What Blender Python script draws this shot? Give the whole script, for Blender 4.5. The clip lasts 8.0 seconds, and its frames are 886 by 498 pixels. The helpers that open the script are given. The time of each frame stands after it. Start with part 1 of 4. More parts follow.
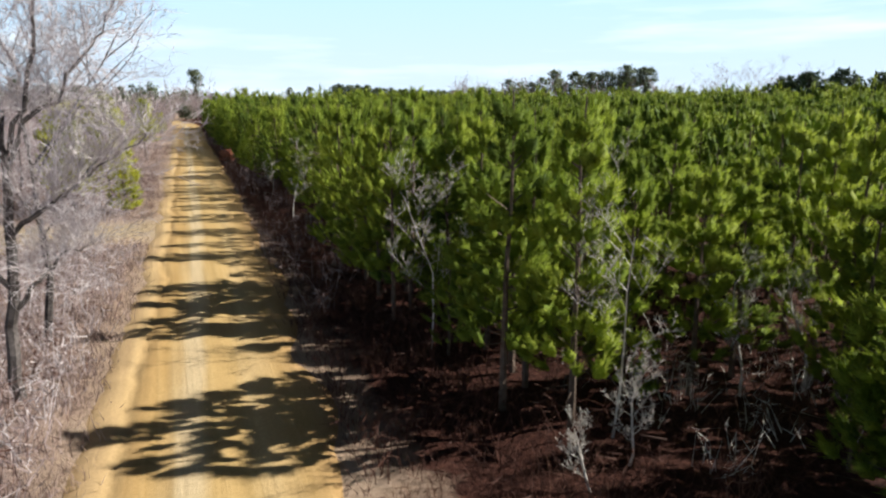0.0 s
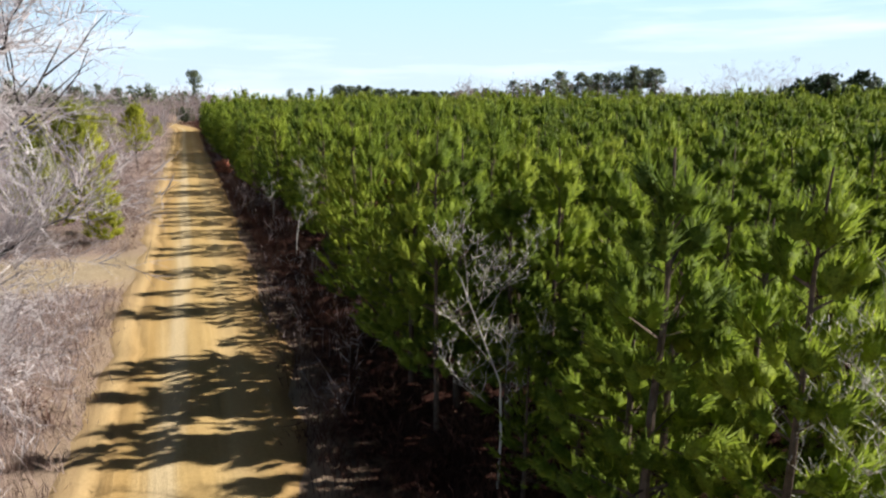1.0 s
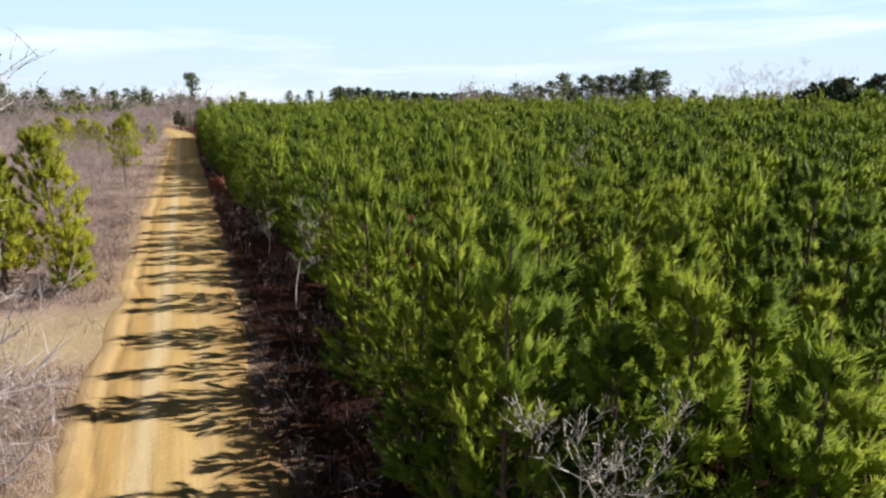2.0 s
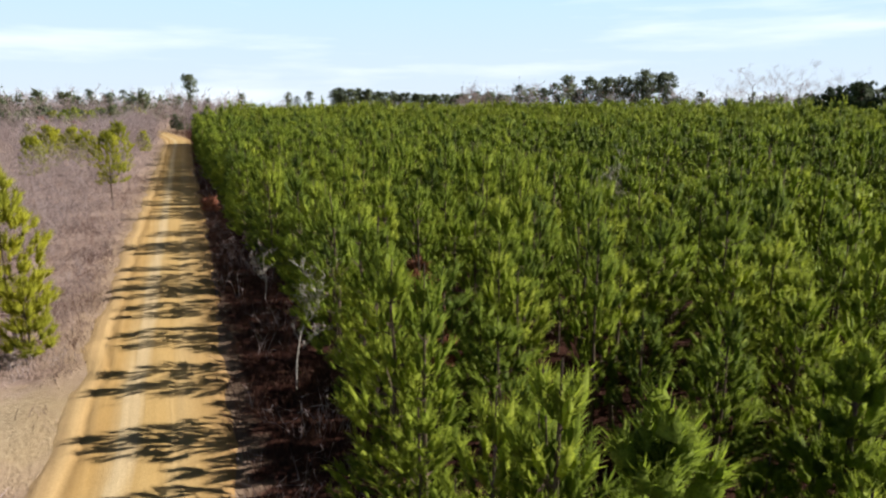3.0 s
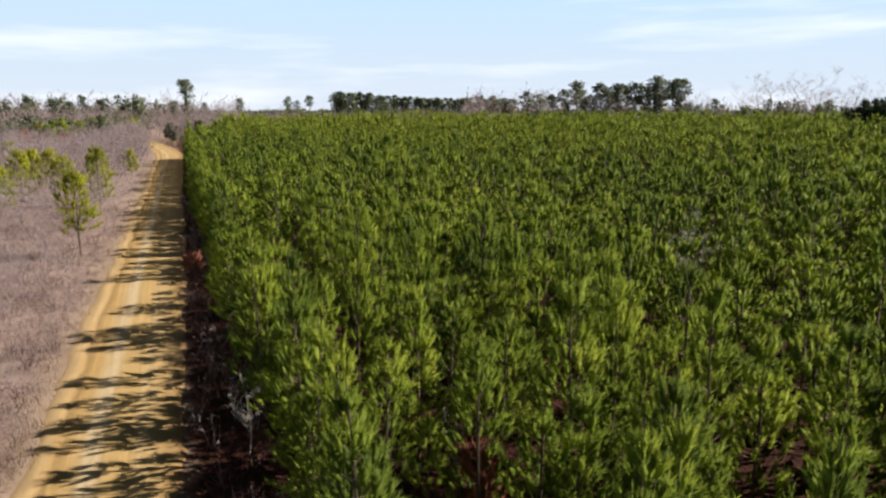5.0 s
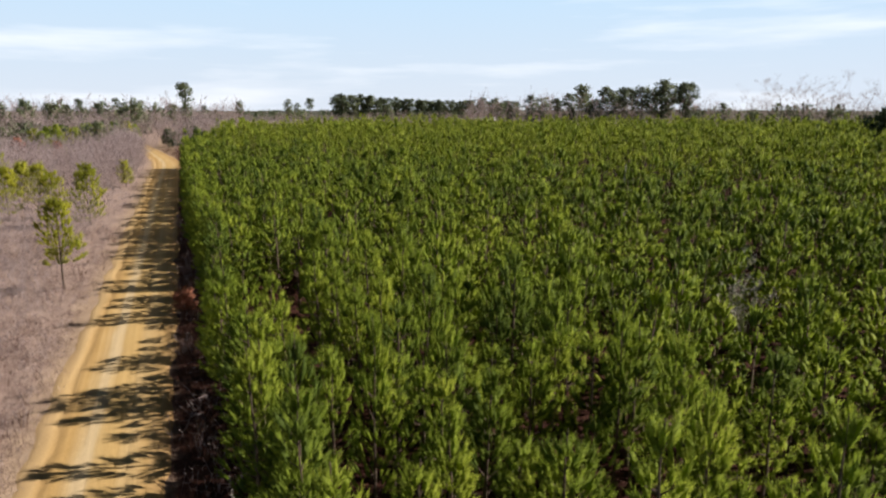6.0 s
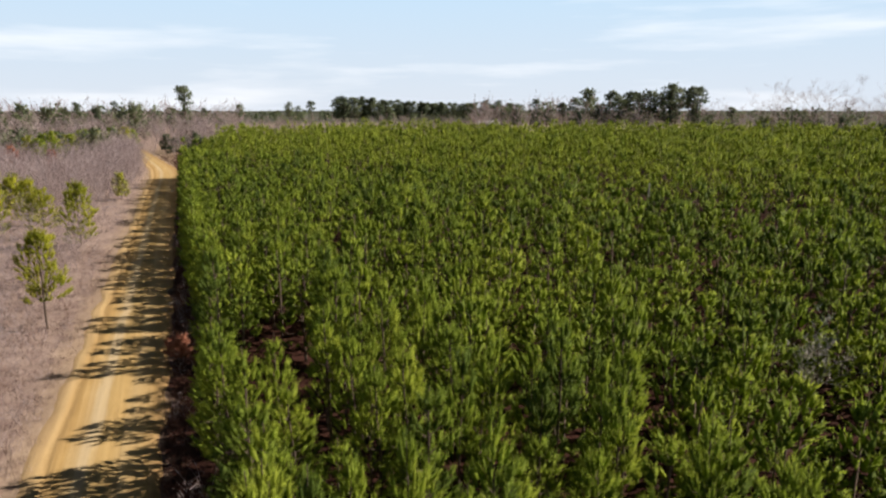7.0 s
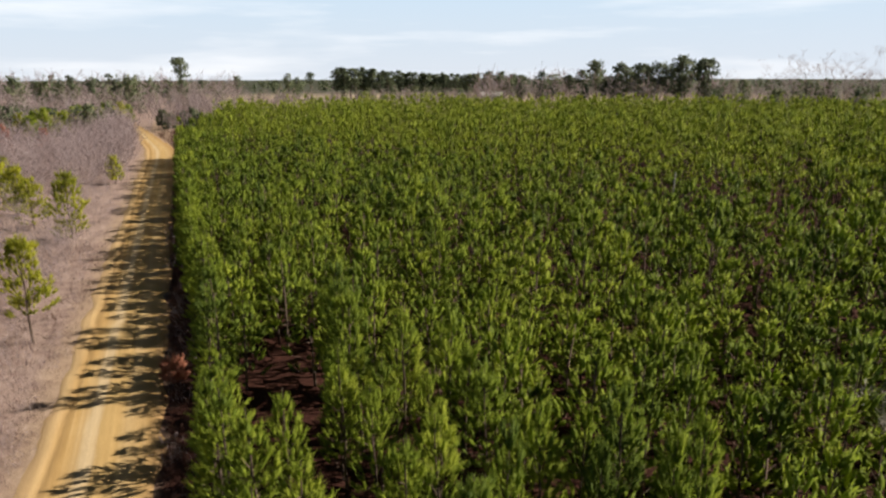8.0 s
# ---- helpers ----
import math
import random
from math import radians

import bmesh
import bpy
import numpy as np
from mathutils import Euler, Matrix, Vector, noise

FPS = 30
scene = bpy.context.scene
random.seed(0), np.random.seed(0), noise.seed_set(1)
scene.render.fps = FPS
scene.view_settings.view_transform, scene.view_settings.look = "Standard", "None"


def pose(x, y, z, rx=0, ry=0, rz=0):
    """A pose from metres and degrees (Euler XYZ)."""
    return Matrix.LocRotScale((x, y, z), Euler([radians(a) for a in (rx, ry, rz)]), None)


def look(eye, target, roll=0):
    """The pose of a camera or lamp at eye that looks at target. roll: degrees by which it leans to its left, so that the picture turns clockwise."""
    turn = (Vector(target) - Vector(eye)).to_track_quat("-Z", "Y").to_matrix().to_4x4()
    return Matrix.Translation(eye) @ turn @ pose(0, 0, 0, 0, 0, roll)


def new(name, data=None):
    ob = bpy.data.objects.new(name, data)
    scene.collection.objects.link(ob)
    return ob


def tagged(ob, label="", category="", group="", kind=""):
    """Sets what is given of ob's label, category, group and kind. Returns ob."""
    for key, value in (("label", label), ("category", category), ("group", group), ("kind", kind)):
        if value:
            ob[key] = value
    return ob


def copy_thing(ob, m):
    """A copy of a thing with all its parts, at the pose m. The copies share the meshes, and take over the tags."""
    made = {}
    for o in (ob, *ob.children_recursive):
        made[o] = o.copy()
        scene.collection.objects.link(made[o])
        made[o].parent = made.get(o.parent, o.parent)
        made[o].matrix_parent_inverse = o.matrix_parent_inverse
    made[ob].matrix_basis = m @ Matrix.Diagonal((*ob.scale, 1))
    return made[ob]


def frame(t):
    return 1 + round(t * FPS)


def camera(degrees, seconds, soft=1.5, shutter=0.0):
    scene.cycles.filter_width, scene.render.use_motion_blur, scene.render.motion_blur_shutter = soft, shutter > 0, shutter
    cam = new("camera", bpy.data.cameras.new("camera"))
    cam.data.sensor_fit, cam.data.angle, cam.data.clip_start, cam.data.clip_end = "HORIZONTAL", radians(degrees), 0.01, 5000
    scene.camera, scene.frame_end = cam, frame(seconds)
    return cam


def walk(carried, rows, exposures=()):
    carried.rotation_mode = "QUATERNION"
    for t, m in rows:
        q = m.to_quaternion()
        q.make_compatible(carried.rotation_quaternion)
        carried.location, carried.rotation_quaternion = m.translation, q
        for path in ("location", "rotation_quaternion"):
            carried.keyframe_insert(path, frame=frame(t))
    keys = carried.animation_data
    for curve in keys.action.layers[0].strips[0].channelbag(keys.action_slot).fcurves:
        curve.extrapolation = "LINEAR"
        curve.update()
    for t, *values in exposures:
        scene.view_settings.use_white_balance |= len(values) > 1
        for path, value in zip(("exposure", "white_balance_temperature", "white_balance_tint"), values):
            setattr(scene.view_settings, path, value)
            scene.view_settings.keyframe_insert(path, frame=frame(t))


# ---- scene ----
cam = camera(68.8, 8.0, soft=2.35)
PATH = [
    (0, (-1.615, 2.29, 6.561), (-0.856, 4.092, 6.137), 0.1),
    (0.5, (-1.214, 5.207, 6.93), (-0.455, 7.008, 6.505), 0.1),
    (1, (-0.75, 7.913, 7.357), (0.008, 9.714, 6.933), 0.1),
    (1.5, (-0.265, 10.502, 7.954), (0.494, 12.303, 7.53), 0.1),
    (2, (0.269, 13.082, 8.593), (1.029, 14.883, 8.169), 0.0),
    (3.5, (1.807, 21.188, 10.595), (2.569, 22.988, 10.169), 0.0),
    (4, (2.367, 23.683, 11.363), (3.128, 25.483, 10.937), 0.0),
    (4.5, (2.921, 26.273, 12.1), (3.683, 28.072, 11.674), 0.0),
    (6, (4.329, 33.823, 14.599), (5.091, 35.623, 14.172), -0.0),
    (6.5, (4.688, 36.399, 15.434), (5.449, 38.199, 15.007), 0.0),
    (7, (5.025, 38.913, 16.229), (5.786, 40.713, 15.802), -0.0),
    (7.5, (5.293, 41.294, 17.009), (6.053, 43.091, 16.569), -0.1),
    (8, (5.603, 43.64, 17.799), (6.355, 45.42, 17.283), -0.1),
]
walk(cam, [(t, look(eye, target, roll)) for t, eye, target, roll in PATH], [(0, 0.84, 6230, 7), (2, 0.77, 6420, 8), (4.5, 0.66, 6600, 11), (6.5, 0.59, 6750, 12), (8, 0.58, 6900, 12)])

# ---- light ----
SUN_FROM = Vector((0.972, -0.235, 0.0)).normalized()
SUN_ELEVATION = radians(36.5)
sun_data = bpy.data.lights.new("sun", "SUN")
sun_data.energy, sun_data.angle, sun_data.color = 5.0, radians(0.55), (1.0, 0.93, 0.82)
sun = new("sun", sun_data)
sun_dir = SUN_FROM * math.cos(SUN_ELEVATION) + Vector((0, 0, math.sin(SUN_ELEVATION)))
sun.matrix_world = look((60, 20, 80), Vector((60, 20, 80)) - sun_dir)

world = bpy.data.worlds.new("sky")
scene.world = world
world.use_nodes = True
wn, wl = world.node_tree.nodes, world.node_tree.links
wn.clear()
sky = wn.new("ShaderNodeTexSky")
sky.sky_type, sky.sun_disc = "NISHITA", False
sky.sun_elevation, sky.sun_rotation = SUN_ELEVATION, math.atan2(SUN_FROM.x, SUN_FROM.y)
sky.air_density, sky.dust_density, sky.ozone_density = 0.07, 0.0, 1.0
coords = wn.new("ShaderNodeTexCoord")
stretch = wn.new("ShaderNodeMapping")
stretch.inputs["Scale"].default_value = (1.6, 1.6, 15.0)
stretch.inputs["Rotation"].default_value = (0.06, -0.05, 0.4)
wisps = wn.new("ShaderNodeTexNoise")
wisps.inputs["Scale"].default_value, wisps.inputs["Detail"].default_value = 1.7, 7.0
wisps.inputs["Roughness"].default_value = 0.55
thin = wn.new("ShaderNodeMapRange")
thin.inputs["From Min"].default_value, thin.inputs["From Max"].default_value = 0.5, 0.75
thin.inputs["To Min"].default_value, thin.inputs["To Max"].default_value = 0.0, 0.5
cloud = wn.new("ShaderNodeMix")
cloud.data_type = "RGBA"
cloud.inputs["B"].default_value = (16.0, 16.4, 17.0, 1)
haze = wn.new("ShaderNodeMix")
haze.data_type = "RGBA"
tint = wn.new("ShaderNodeMix")
tint.data_type = "RGBA"
tint.inputs["A"].default_value, tint.inputs["B"].default_value = (11.2, 12.5, 14.0, 1), (8.6, 12.4, 16.0, 1)
upward = wn.new("ShaderNodeMath")
upward.operation, upward.use_clamp = "MULTIPLY", True
upward.inputs[1].default_value = 5.5
wl.new(upward.outputs[0], tint.inputs["Factor"])
wl.new(tint.outputs["Result"], haze.inputs["B"])
back = wn.new("ShaderNodeBackground")
back.inputs["Strength"].default_value = 0.05
wout = wn.new("ShaderNodeOutputWorld")
wl.new(coords.outputs["Generated"], stretch.inputs["Vector"])
wl.new(stretch.outputs["Vector"], wisps.inputs["Vector"])
wl.new(wisps.outputs["Fac"], thin.inputs["Value"])
height = wn.new("ShaderNodeSeparateXYZ")
lift = wn.new("ShaderNodeMath")
lift.operation = "ADD"
lift.inputs[1].default_value = 0.02
ratio = wn.new("ShaderNodeMath")
ratio.operation, ratio.use_clamp = "DIVIDE", True
ratio.inputs[0].default_value = 0.19
depth = wn.new("ShaderNodeMath")
depth.operation = "POWER"
depth.inputs[1].default_value = 3.0
share = wn.new("ShaderNodeMath")
share.operation = "MULTIPLY"
share.inputs[1].default_value = 0.85
streak = wn.new("ShaderNodeMath")
streak.operation, streak.use_clamp = "MULTIPLY", True
wl.new(coords.outputs["Generated"], height.inputs[0])
wl.new(height.outputs["Z"], lift.inputs[0])
wl.new(height.outputs["Z"], upward.inputs[0])
wl.new(lift.outputs[0], ratio.inputs[1])
wl.new(ratio.outputs[0], depth.inputs[0])
wl.new(depth.outputs[0], share.inputs[0])
wl.new(share.outputs[0], haze.inputs["Factor"])
wl.new(sky.outputs["Color"], haze.inputs["A"])
wl.new(thin.outputs["Result"], streak.inputs[0])
wl.new(depth.outputs[0], streak.inputs[1])
wl.new(streak.outputs[0], cloud.inputs["Factor"])
wl.new(haze.outputs["Result"], cloud.inputs["A"])
wl.new(cloud.outputs["Result"], back.inputs["Color"])
wl.new(back.outputs["Background"], wout.inputs["Surface"])


# ---- materials ----
def shader(name, roughness=0.9, specular=0.3):
    mat = bpy.data.materials.new(name)
    mat.use_nodes = True
    bsdf = mat.node_tree.nodes["Principled BSDF"]
    bsdf.inputs["Roughness"].default_value = roughness
    bsdf.inputs["Specular IOR Level"].default_value = specular
    return mat, mat.node_tree.nodes, mat.node_tree.links, bsdf


def noise_node(nodes, links, vector, scale, detail=4.0, rough=0.6):
    n = nodes.new("ShaderNodeTexNoise")
    n.inputs["Scale"].default_value, n.inputs["Detail"].default_value = scale, detail
    n.inputs["Roughness"].default_value = rough
    links.new(vector, n.inputs["Vector"])
    return n.outputs["Fac"]


def ramp_node(nodes, links, value, stops):
    r = nodes.new("ShaderNodeValToRGB")
    while len(r.color_ramp.elements) < len(stops):
        r.color_ramp.elements.new(0.5)
    for e, (at, colour) in zip(r.color_ramp.elements, stops):
        e.position, e.color = at, (*colour, 1)
    links.new(value, r.inputs["Fac"])
    return r.outputs["Color"]


def mix_node(nodes, links, fac, a, b, blend="MIX"):
    m = nodes.new("ShaderNodeMix")
    m.data_type, m.blend_type = "RGBA", blend
    for value, key in ((fac, "Factor"), (a, "A"), (b, "B")):
        if isinstance(value, (int, float)):
            m.inputs[key].default_value = value
        elif isinstance(value, tuple):
            m.inputs[key].default_value = (*value, 1)
        else:
            links.new(value, m.inputs[key])
    return m.outputs["Result"]


def math_node(nodes, links, op, a, b=0.0):
    m = nodes.new("ShaderNodeMath")
    m.operation = op
    for i, value in enumerate((a, b)):
        if isinstance(value, (int, float)):
            m.inputs[i].default_value = value
        else:
            links.new(value, m.inputs[i])
    return m.outputs[0]


def bump_node(nodes, links, height, strength, distance, bsdf):
    b = nodes.new("ShaderNodeBump")
    b.inputs["Strength"].default_value, b.inputs["Distance"].default_value = strength, distance
    links.new(height, b.inputs["Height"])
    links.new(b.outputs["Normal"], bsdf.inputs["Normal"])


def leaf_material(name, dark, mid, light, through_share=0.35, patch=0.28, gloss=(0.65, 0.15), grain=0.0):
    """Needles or leaves: tint shifts from tree to tree and from tuft to tuft; some light passes through."""
    mat, n, l, bsdf = shader(name, *gloss)
    pos = n.new("ShaderNodeNewGeometry").outputs["Position"]
    big = noise_node(n, l, pos, patch, 2.0)
    isle = n.new("ShaderNodeNewGeometry").outputs["Random Per Island"]
    who = n.new("ShaderNodeObjectInfo").outputs["Random"]
    mixed = math_node(n, l, "ADD", math_node(n, l, "MULTIPLY", math_node(n, l, "SUBTRACT", big, 0.22), 1.35), math_node(n, l, "MULTIPLY", isle, 0.15))
    mixed = math_node(n, l, "ADD", mixed, math_node(n, l, "MULTIPLY", who, 0.22))
    colour = ramp_node(n, l, mixed, [(0.32, dark), (0.56, mid), (0.82, light)])
    if grain:
        # single needles within a tuft
        fine = noise_node(n, l, pos, 34.0, 2.0, 0.7)
        tone = ramp_node(n, l, fine, [(0.36, (0.42, 0.46, 0.5)), (0.6, (1.16, 1.14, 1.1))])
        colour = mix_node(n, l, grain, colour, tone, "MULTIPLY")
        bump_node(n, l, fine, 0.7, 0.03, bsdf)
    l.new(colour, bsdf.inputs["Base Color"])
    trans = n.new("ShaderNodeBsdfTranslucent")
    l.new(colour, trans.inputs["Color"])
    both = n.new("ShaderNodeMixShader")
    both.inputs["Fac"].default_value = through_share
    l.new(bsdf.outputs["BSDF"], both.inputs[1])
    l.new(trans.outputs["BSDF"], both.inputs[2])
    l.new(both.outputs["Shader"], n["Material Output"].inputs["Surface"])
    return mat


def bark_material(name, dark, light, scale=9.0):
    mat, n, l, bsdf = shader(name, 0.92, 0.2)
    pos = n.new("ShaderNodeNewGeometry").outputs["Position"]
    fine = noise_node(n, l, pos, scale, 5.0)
    big = noise_node(n, l, pos, 0.7, 2.0)
    both = math_node(n, l, "ADD", math_node(n, l, "MULTIPLY", fine, 0.6), math_node(n, l, "MULTIPLY", big, 0.4))
    l.new(ramp_node(n, l, both, [(0.35, dark), (0.65, light)]), bsdf.inputs["Base Color"])
    bump_node(n, l, fine, 0.6, 0.02, bsdf)
    return mat


NEEDLES = leaf_material("young_pine_needles", (0.128, 0.188, 0.032), (0.255, 0.335, 0.038), (0.40, 0.465, 0.06), 0.52, 0.28, (0.6, 0.18), 0.6)
# far pines' green, with distance haze mixed in as a paler, bluer tint
HAZED_NEEDLES = leaf_material("hazed_mature_needles", (0.06, 0.082, 0.05), (0.105, 0.13, 0.075), (0.165, 0.19, 0.10), 0.25, 0.12)
YELLOW_NEEDLES = leaf_material("roadside_pine_needles", (0.26, 0.29, 0.035), (0.40, 0.415, 0.045), (0.53, 0.52, 0.055), 0.5, 0.28, (0.6, 0.18), 0.6)
CEDAR = leaf_material("dark_evergreen_leaves", (0.03, 0.048, 0.024), (0.05, 0.074, 0.034), (0.075, 0.105, 0.045), 0.2, 0.2)
RUST = leaf_material("dead_rust_needles", (0.26, 0.10, 0.065), (0.40, 0.17, 0.11), (0.54, 0.26, 0.18), 0.35, 0.5)
STRAW = leaf_material("dry_grass_blades", (0.25, 0.18, 0.16), (0.35, 0.26, 0.23), (0.45, 0.355, 0.32), 0.35, 0.35)
# dead-weed brown, lowered so the colour adds to the verge's shade
BROWN = leaf_material("shade_darkened_brown_weeds", (0.055, 0.025, 0.02), (0.10, 0.046, 0.035), (0.18, 0.098, 0.07), 0.25, 0.5)
TWIGS = leaf_material("bare_twigs", (0.30, 0.235, 0.235), (0.37, 0.30, 0.305), (0.44, 0.37, 0.38), 0.3, 0.15)
PINE_BARK = bark_material("pine_bark", (0.06, 0.042, 0.032), (0.17, 0.125, 0.10))
DARK_BARK = bark_material("dark_limb_bark", (0.03, 0.026, 0.026), (0.15, 0.13, 0.125))
HAZE_TWIGS = leaf_material("pale_grey_twigs", (0.40, 0.35, 0.36), (0.55, 0.50, 0.52), (0.68, 0.63, 0.65), 0.2, 0.15)
GREY_BARK = bark_material("grey_bark", (0.075, 0.065, 0.062), (0.29, 0.26, 0.24))
PALE_BARK = bark_material("bleached_dead_wood", (0.36, 0.33, 0.30), (0.68, 0.63, 0.58))


# ---- shape of the land ----
ROAD_Y = [-20, 0, 14, 26, 45, 60, 75, 90, 105, 120, 150, 175, 195, 207, 222, 240, 260, 300, 340]
ROAD_L = [-4.6, -4.1, -3.6, -3.05, -2.45, -2.25, -2.0, -1.6, -1.15, -0.75, -0.1, 0.5, 1.1, 0.8, -0.6, -2.1, -4.2, -10, -18]
ROAD_R = [-0.2, 0.3, 1.0, 1.75, 2.75, 3.3, 3.85, 4.3, 4.6, 4.85, 5.7, 6.6, 7.3, 6.9, 5.0, 2.6, 0.2, -5.4, -13]



def smooth_along(y, values):
    y = np.asarray(y, float)
    return sum(np.interp(y + d, ROAD_Y, values) for d in (-6, -3, 0, 3, 6)) / 5


def road_left(y):
    return smooth_along(y, ROAD_L)


def road_right(y):
    return smooth_along(y, ROAD_R)


def pine_edge(y):
    """Where the first planted row stands."""
    y = np.asarray(y, float)
    return 4.75 + 0.0235 * y + np.interp(y, [16, 20, 24, 28, 32, 36, 44, 60, 66, 90, 110], [-0.4, -0.7, -0.6, 0.0, 0.4, 0.75, 1.0, 1.0, 0.1, 0, -0.6])


def land(x, y):
    """Height of the ground: flat by the road, a gentle rise ahead, falling away far out."""
    x, y = np.asarray(x, float), np.asarray(y, float)
    s = 0.8 * y + 0.9 * np.maximum(x, -10) - 75
    rise = 0.020 * np.log1p(np.exp(np.clip(s / 14, -40, 40))) * 14
    rise = 4.4 * np.tanh(rise / 4.4)
    far = np.hypot(x, y)
    return rise * (1 - np.clip((far - 380) / 600, 0, 1) ** 1.0) - 6 * np.clip((far - 700) / 2500, 0, 1)


rng = np.random.default_rng(7)


# ---- mesh making ----
def tri_mesh(name, verts, tris, materials, index=None, smooth=False, normals=None):
    verts, tris = np.asarray(verts, np.float32), np.asarray(tris, np.int32)
    mesh = bpy.data.meshes.new(name)
    mesh.vertices.add(len(verts))
    mesh.vertices.foreach_set("co", verts.ravel())
    mesh.loops.add(tris.size)
    mesh.loops.foreach_set("vertex_index", tris.ravel())
    mesh.polygons.add(len(tris))
    mesh.polygons.foreach_set("loop_start", np.arange(0, tris.size, 3, dtype=np.int32))
    for m in materials:
        mesh.materials.append(m)
    if index is not None:
        mesh.polygons.foreach_set("material_index", np.asarray(index, np.int32))
    mesh.polygons.foreach_set("use_smooth", np.full(len(tris), smooth))
    mesh.update(calc_edges=True)
    mesh.validate()
    if normals is not None:
        mesh.polygons.foreach_set("use_smooth", np.full(len(tris), True))
        mesh.normals_split_custom_set_from_vertices(np.asarray(normals, np.float32))
    return mesh


def flat_normals(v, t):
    """Face normals, for pieces that share no corners with others."""
    n = np.zeros_like(v)
    face = np.cross(v[t[:, 1]] - v[t[:, 0]], v[t[:, 2]] - v[t[:, 0]])
    for c in range(3):
        np.add.at(n, t[:, c], face)
    return n / (np.linalg.norm(n, axis=1, keepdims=True) + 1e-9)


def puffed(v, t, centres):
    """Turns every blade's face outward from its tuft's heart, and gives it the tuft's rounded normal."""
    out = v.reshape(-1, 3, 3).mean(1) - centres
    out /= np.linalg.norm(out, axis=1, keepdims=True) + 1e-9
    face = np.cross(v[t[:, 1]] - v[t[:, 0]], v[t[:, 2]] - v[t[:, 0]])
    face /= np.linalg.norm(face, axis=1, keepdims=True) + 1e-9
    back = (face * out).sum(1) < 0
    t = t.copy()
    t[back] = t[back][:, [0, 2, 1]]
    face[back] *= -1
    n = out * 0.75 + face * 0.45
    n /= np.linalg.norm(n, axis=1, keepdims=True) + 1e-9
    return v, t, np.repeat(n, 3, 0)


def join(pieces):
    """Joins (verts, tris) pieces into one."""
    pieces = [p for p in pieces if len(p[0])]
    if not pieces:
        return np.zeros((0, 3)), np.zeros((0, 3), int)
    vs, ts, at = [], [], 0
    for p in pieces:
        vs.append(p[0])
        ts.append(p[1] + at)
        at += len(p[0])
    if all(len(p) == 3 for p in pieces):
        return np.concatenate(vs), np.concatenate(ts), np.concatenate([p[2] for p in pieces])
    return np.concatenate(vs), np.concatenate(ts)


def tube(points, radii, sides=5):
    """A tapered round stem along the points."""
    points, radii = np.asarray(points, float), np.asarray(radii, float)
    axis = np.gradient(points, axis=0)
    axis /= np.linalg.norm(axis, axis=1, keepdims=True) + 1e-9
    ref = np.where(np.abs(axis[:, 2:3]) > 0.9, [[1.0, 0, 0]], [[0, 0, 1.0]])
    a = np.cross(axis, ref)
    a /= np.linalg.norm(a, axis=1, keepdims=True) + 1e-9
    b = np.cross(axis, a)
    ang = np.arange(sides) * 2 * np.pi / sides
    ring = a[:, None] * np.cos(ang)[None, :, None] + b[:, None] * np.sin(ang)[None, :, None]
    v = (points[:, None] + ring * radii[:, None, None]).reshape(-1, 3)
    t = []
    for i in range(len(points) - 1):
        for j in range(sides):
            p, q = i * sides + j, i * sides + (j + 1) % sides
            t += [(p, q, p + sides), (q, q + sides, p + sides)]
    return v, np.array(t)


def blades(base, way, length, width, r):
    """Thin pointed blades, one triangle each."""
    n = len(base)
    way = way / (np.linalg.norm(way, axis=1, keepdims=True) + 1e-9)
    side = np.cross(way, r.normal(size=(n, 3)))
    side /= np.linalg.norm(side, axis=1, keepdims=True) + 1e-9
    half = side * (np.asarray(width) * 0.5).reshape(-1, 1)
    v = np.stack([base - half, base + half, base + way * np.asarray(length).reshape(-1, 1)], 1).reshape(-1, 3)
    return v, np.arange(3 * n).reshape(-1, 3)


def slivers(p, q, width, r):
    """Thin twigs from p to q: each a flat three-cornered sliver."""
    d = q - p
    return blades(p, d, np.linalg.norm(d, axis=1), np.full(len(p), width) if np.isscalar(width) else width, r)


def part(name, geometry, material, parent, label=""):
    v, t, *n = geometry
    ob = new(name, tri_mesh(name, v, t, [material], normals=n[0] if n else None))
    ob.parent = parent
    if label:
        ob["label"] = label
    return ob


def brushes(pos, axis, cone, length, width, count, r, core=None):
    """Tufts: count blades fan out from each pos about its axis."""
    n = len(pos)
    axis = axis / (np.linalg.norm(axis, axis=1, keepdims=True) + 1e-9)
    p = np.repeat(pos, count, 0)
    a = np.repeat(axis, count, 0)
    spread = r.normal(size=(n * count, 3)) * np.repeat(np.broadcast_to(cone, (n,)), count)[:, None]
    long = np.repeat(np.broadcast_to(length, (n,)), count) * r.uniform(0.7, 1.25, n * count)
    start = p + a * (r.uniform(-0.25, 0.45, n * count) * long)[:, None]
    v, t = blades(start, a + spread, long, np.full(n * count, width) * r.uniform(0.7, 1.3, n * count), r)
    heart = p - a * (np.repeat(np.broadcast_to(length, (n,)), count) * 0.5)[:, None]
    if core is not None:
        heart = heart * 0.45 + np.repeat(core, count, 0) * 0.55
    return puffed(v, t, heart)


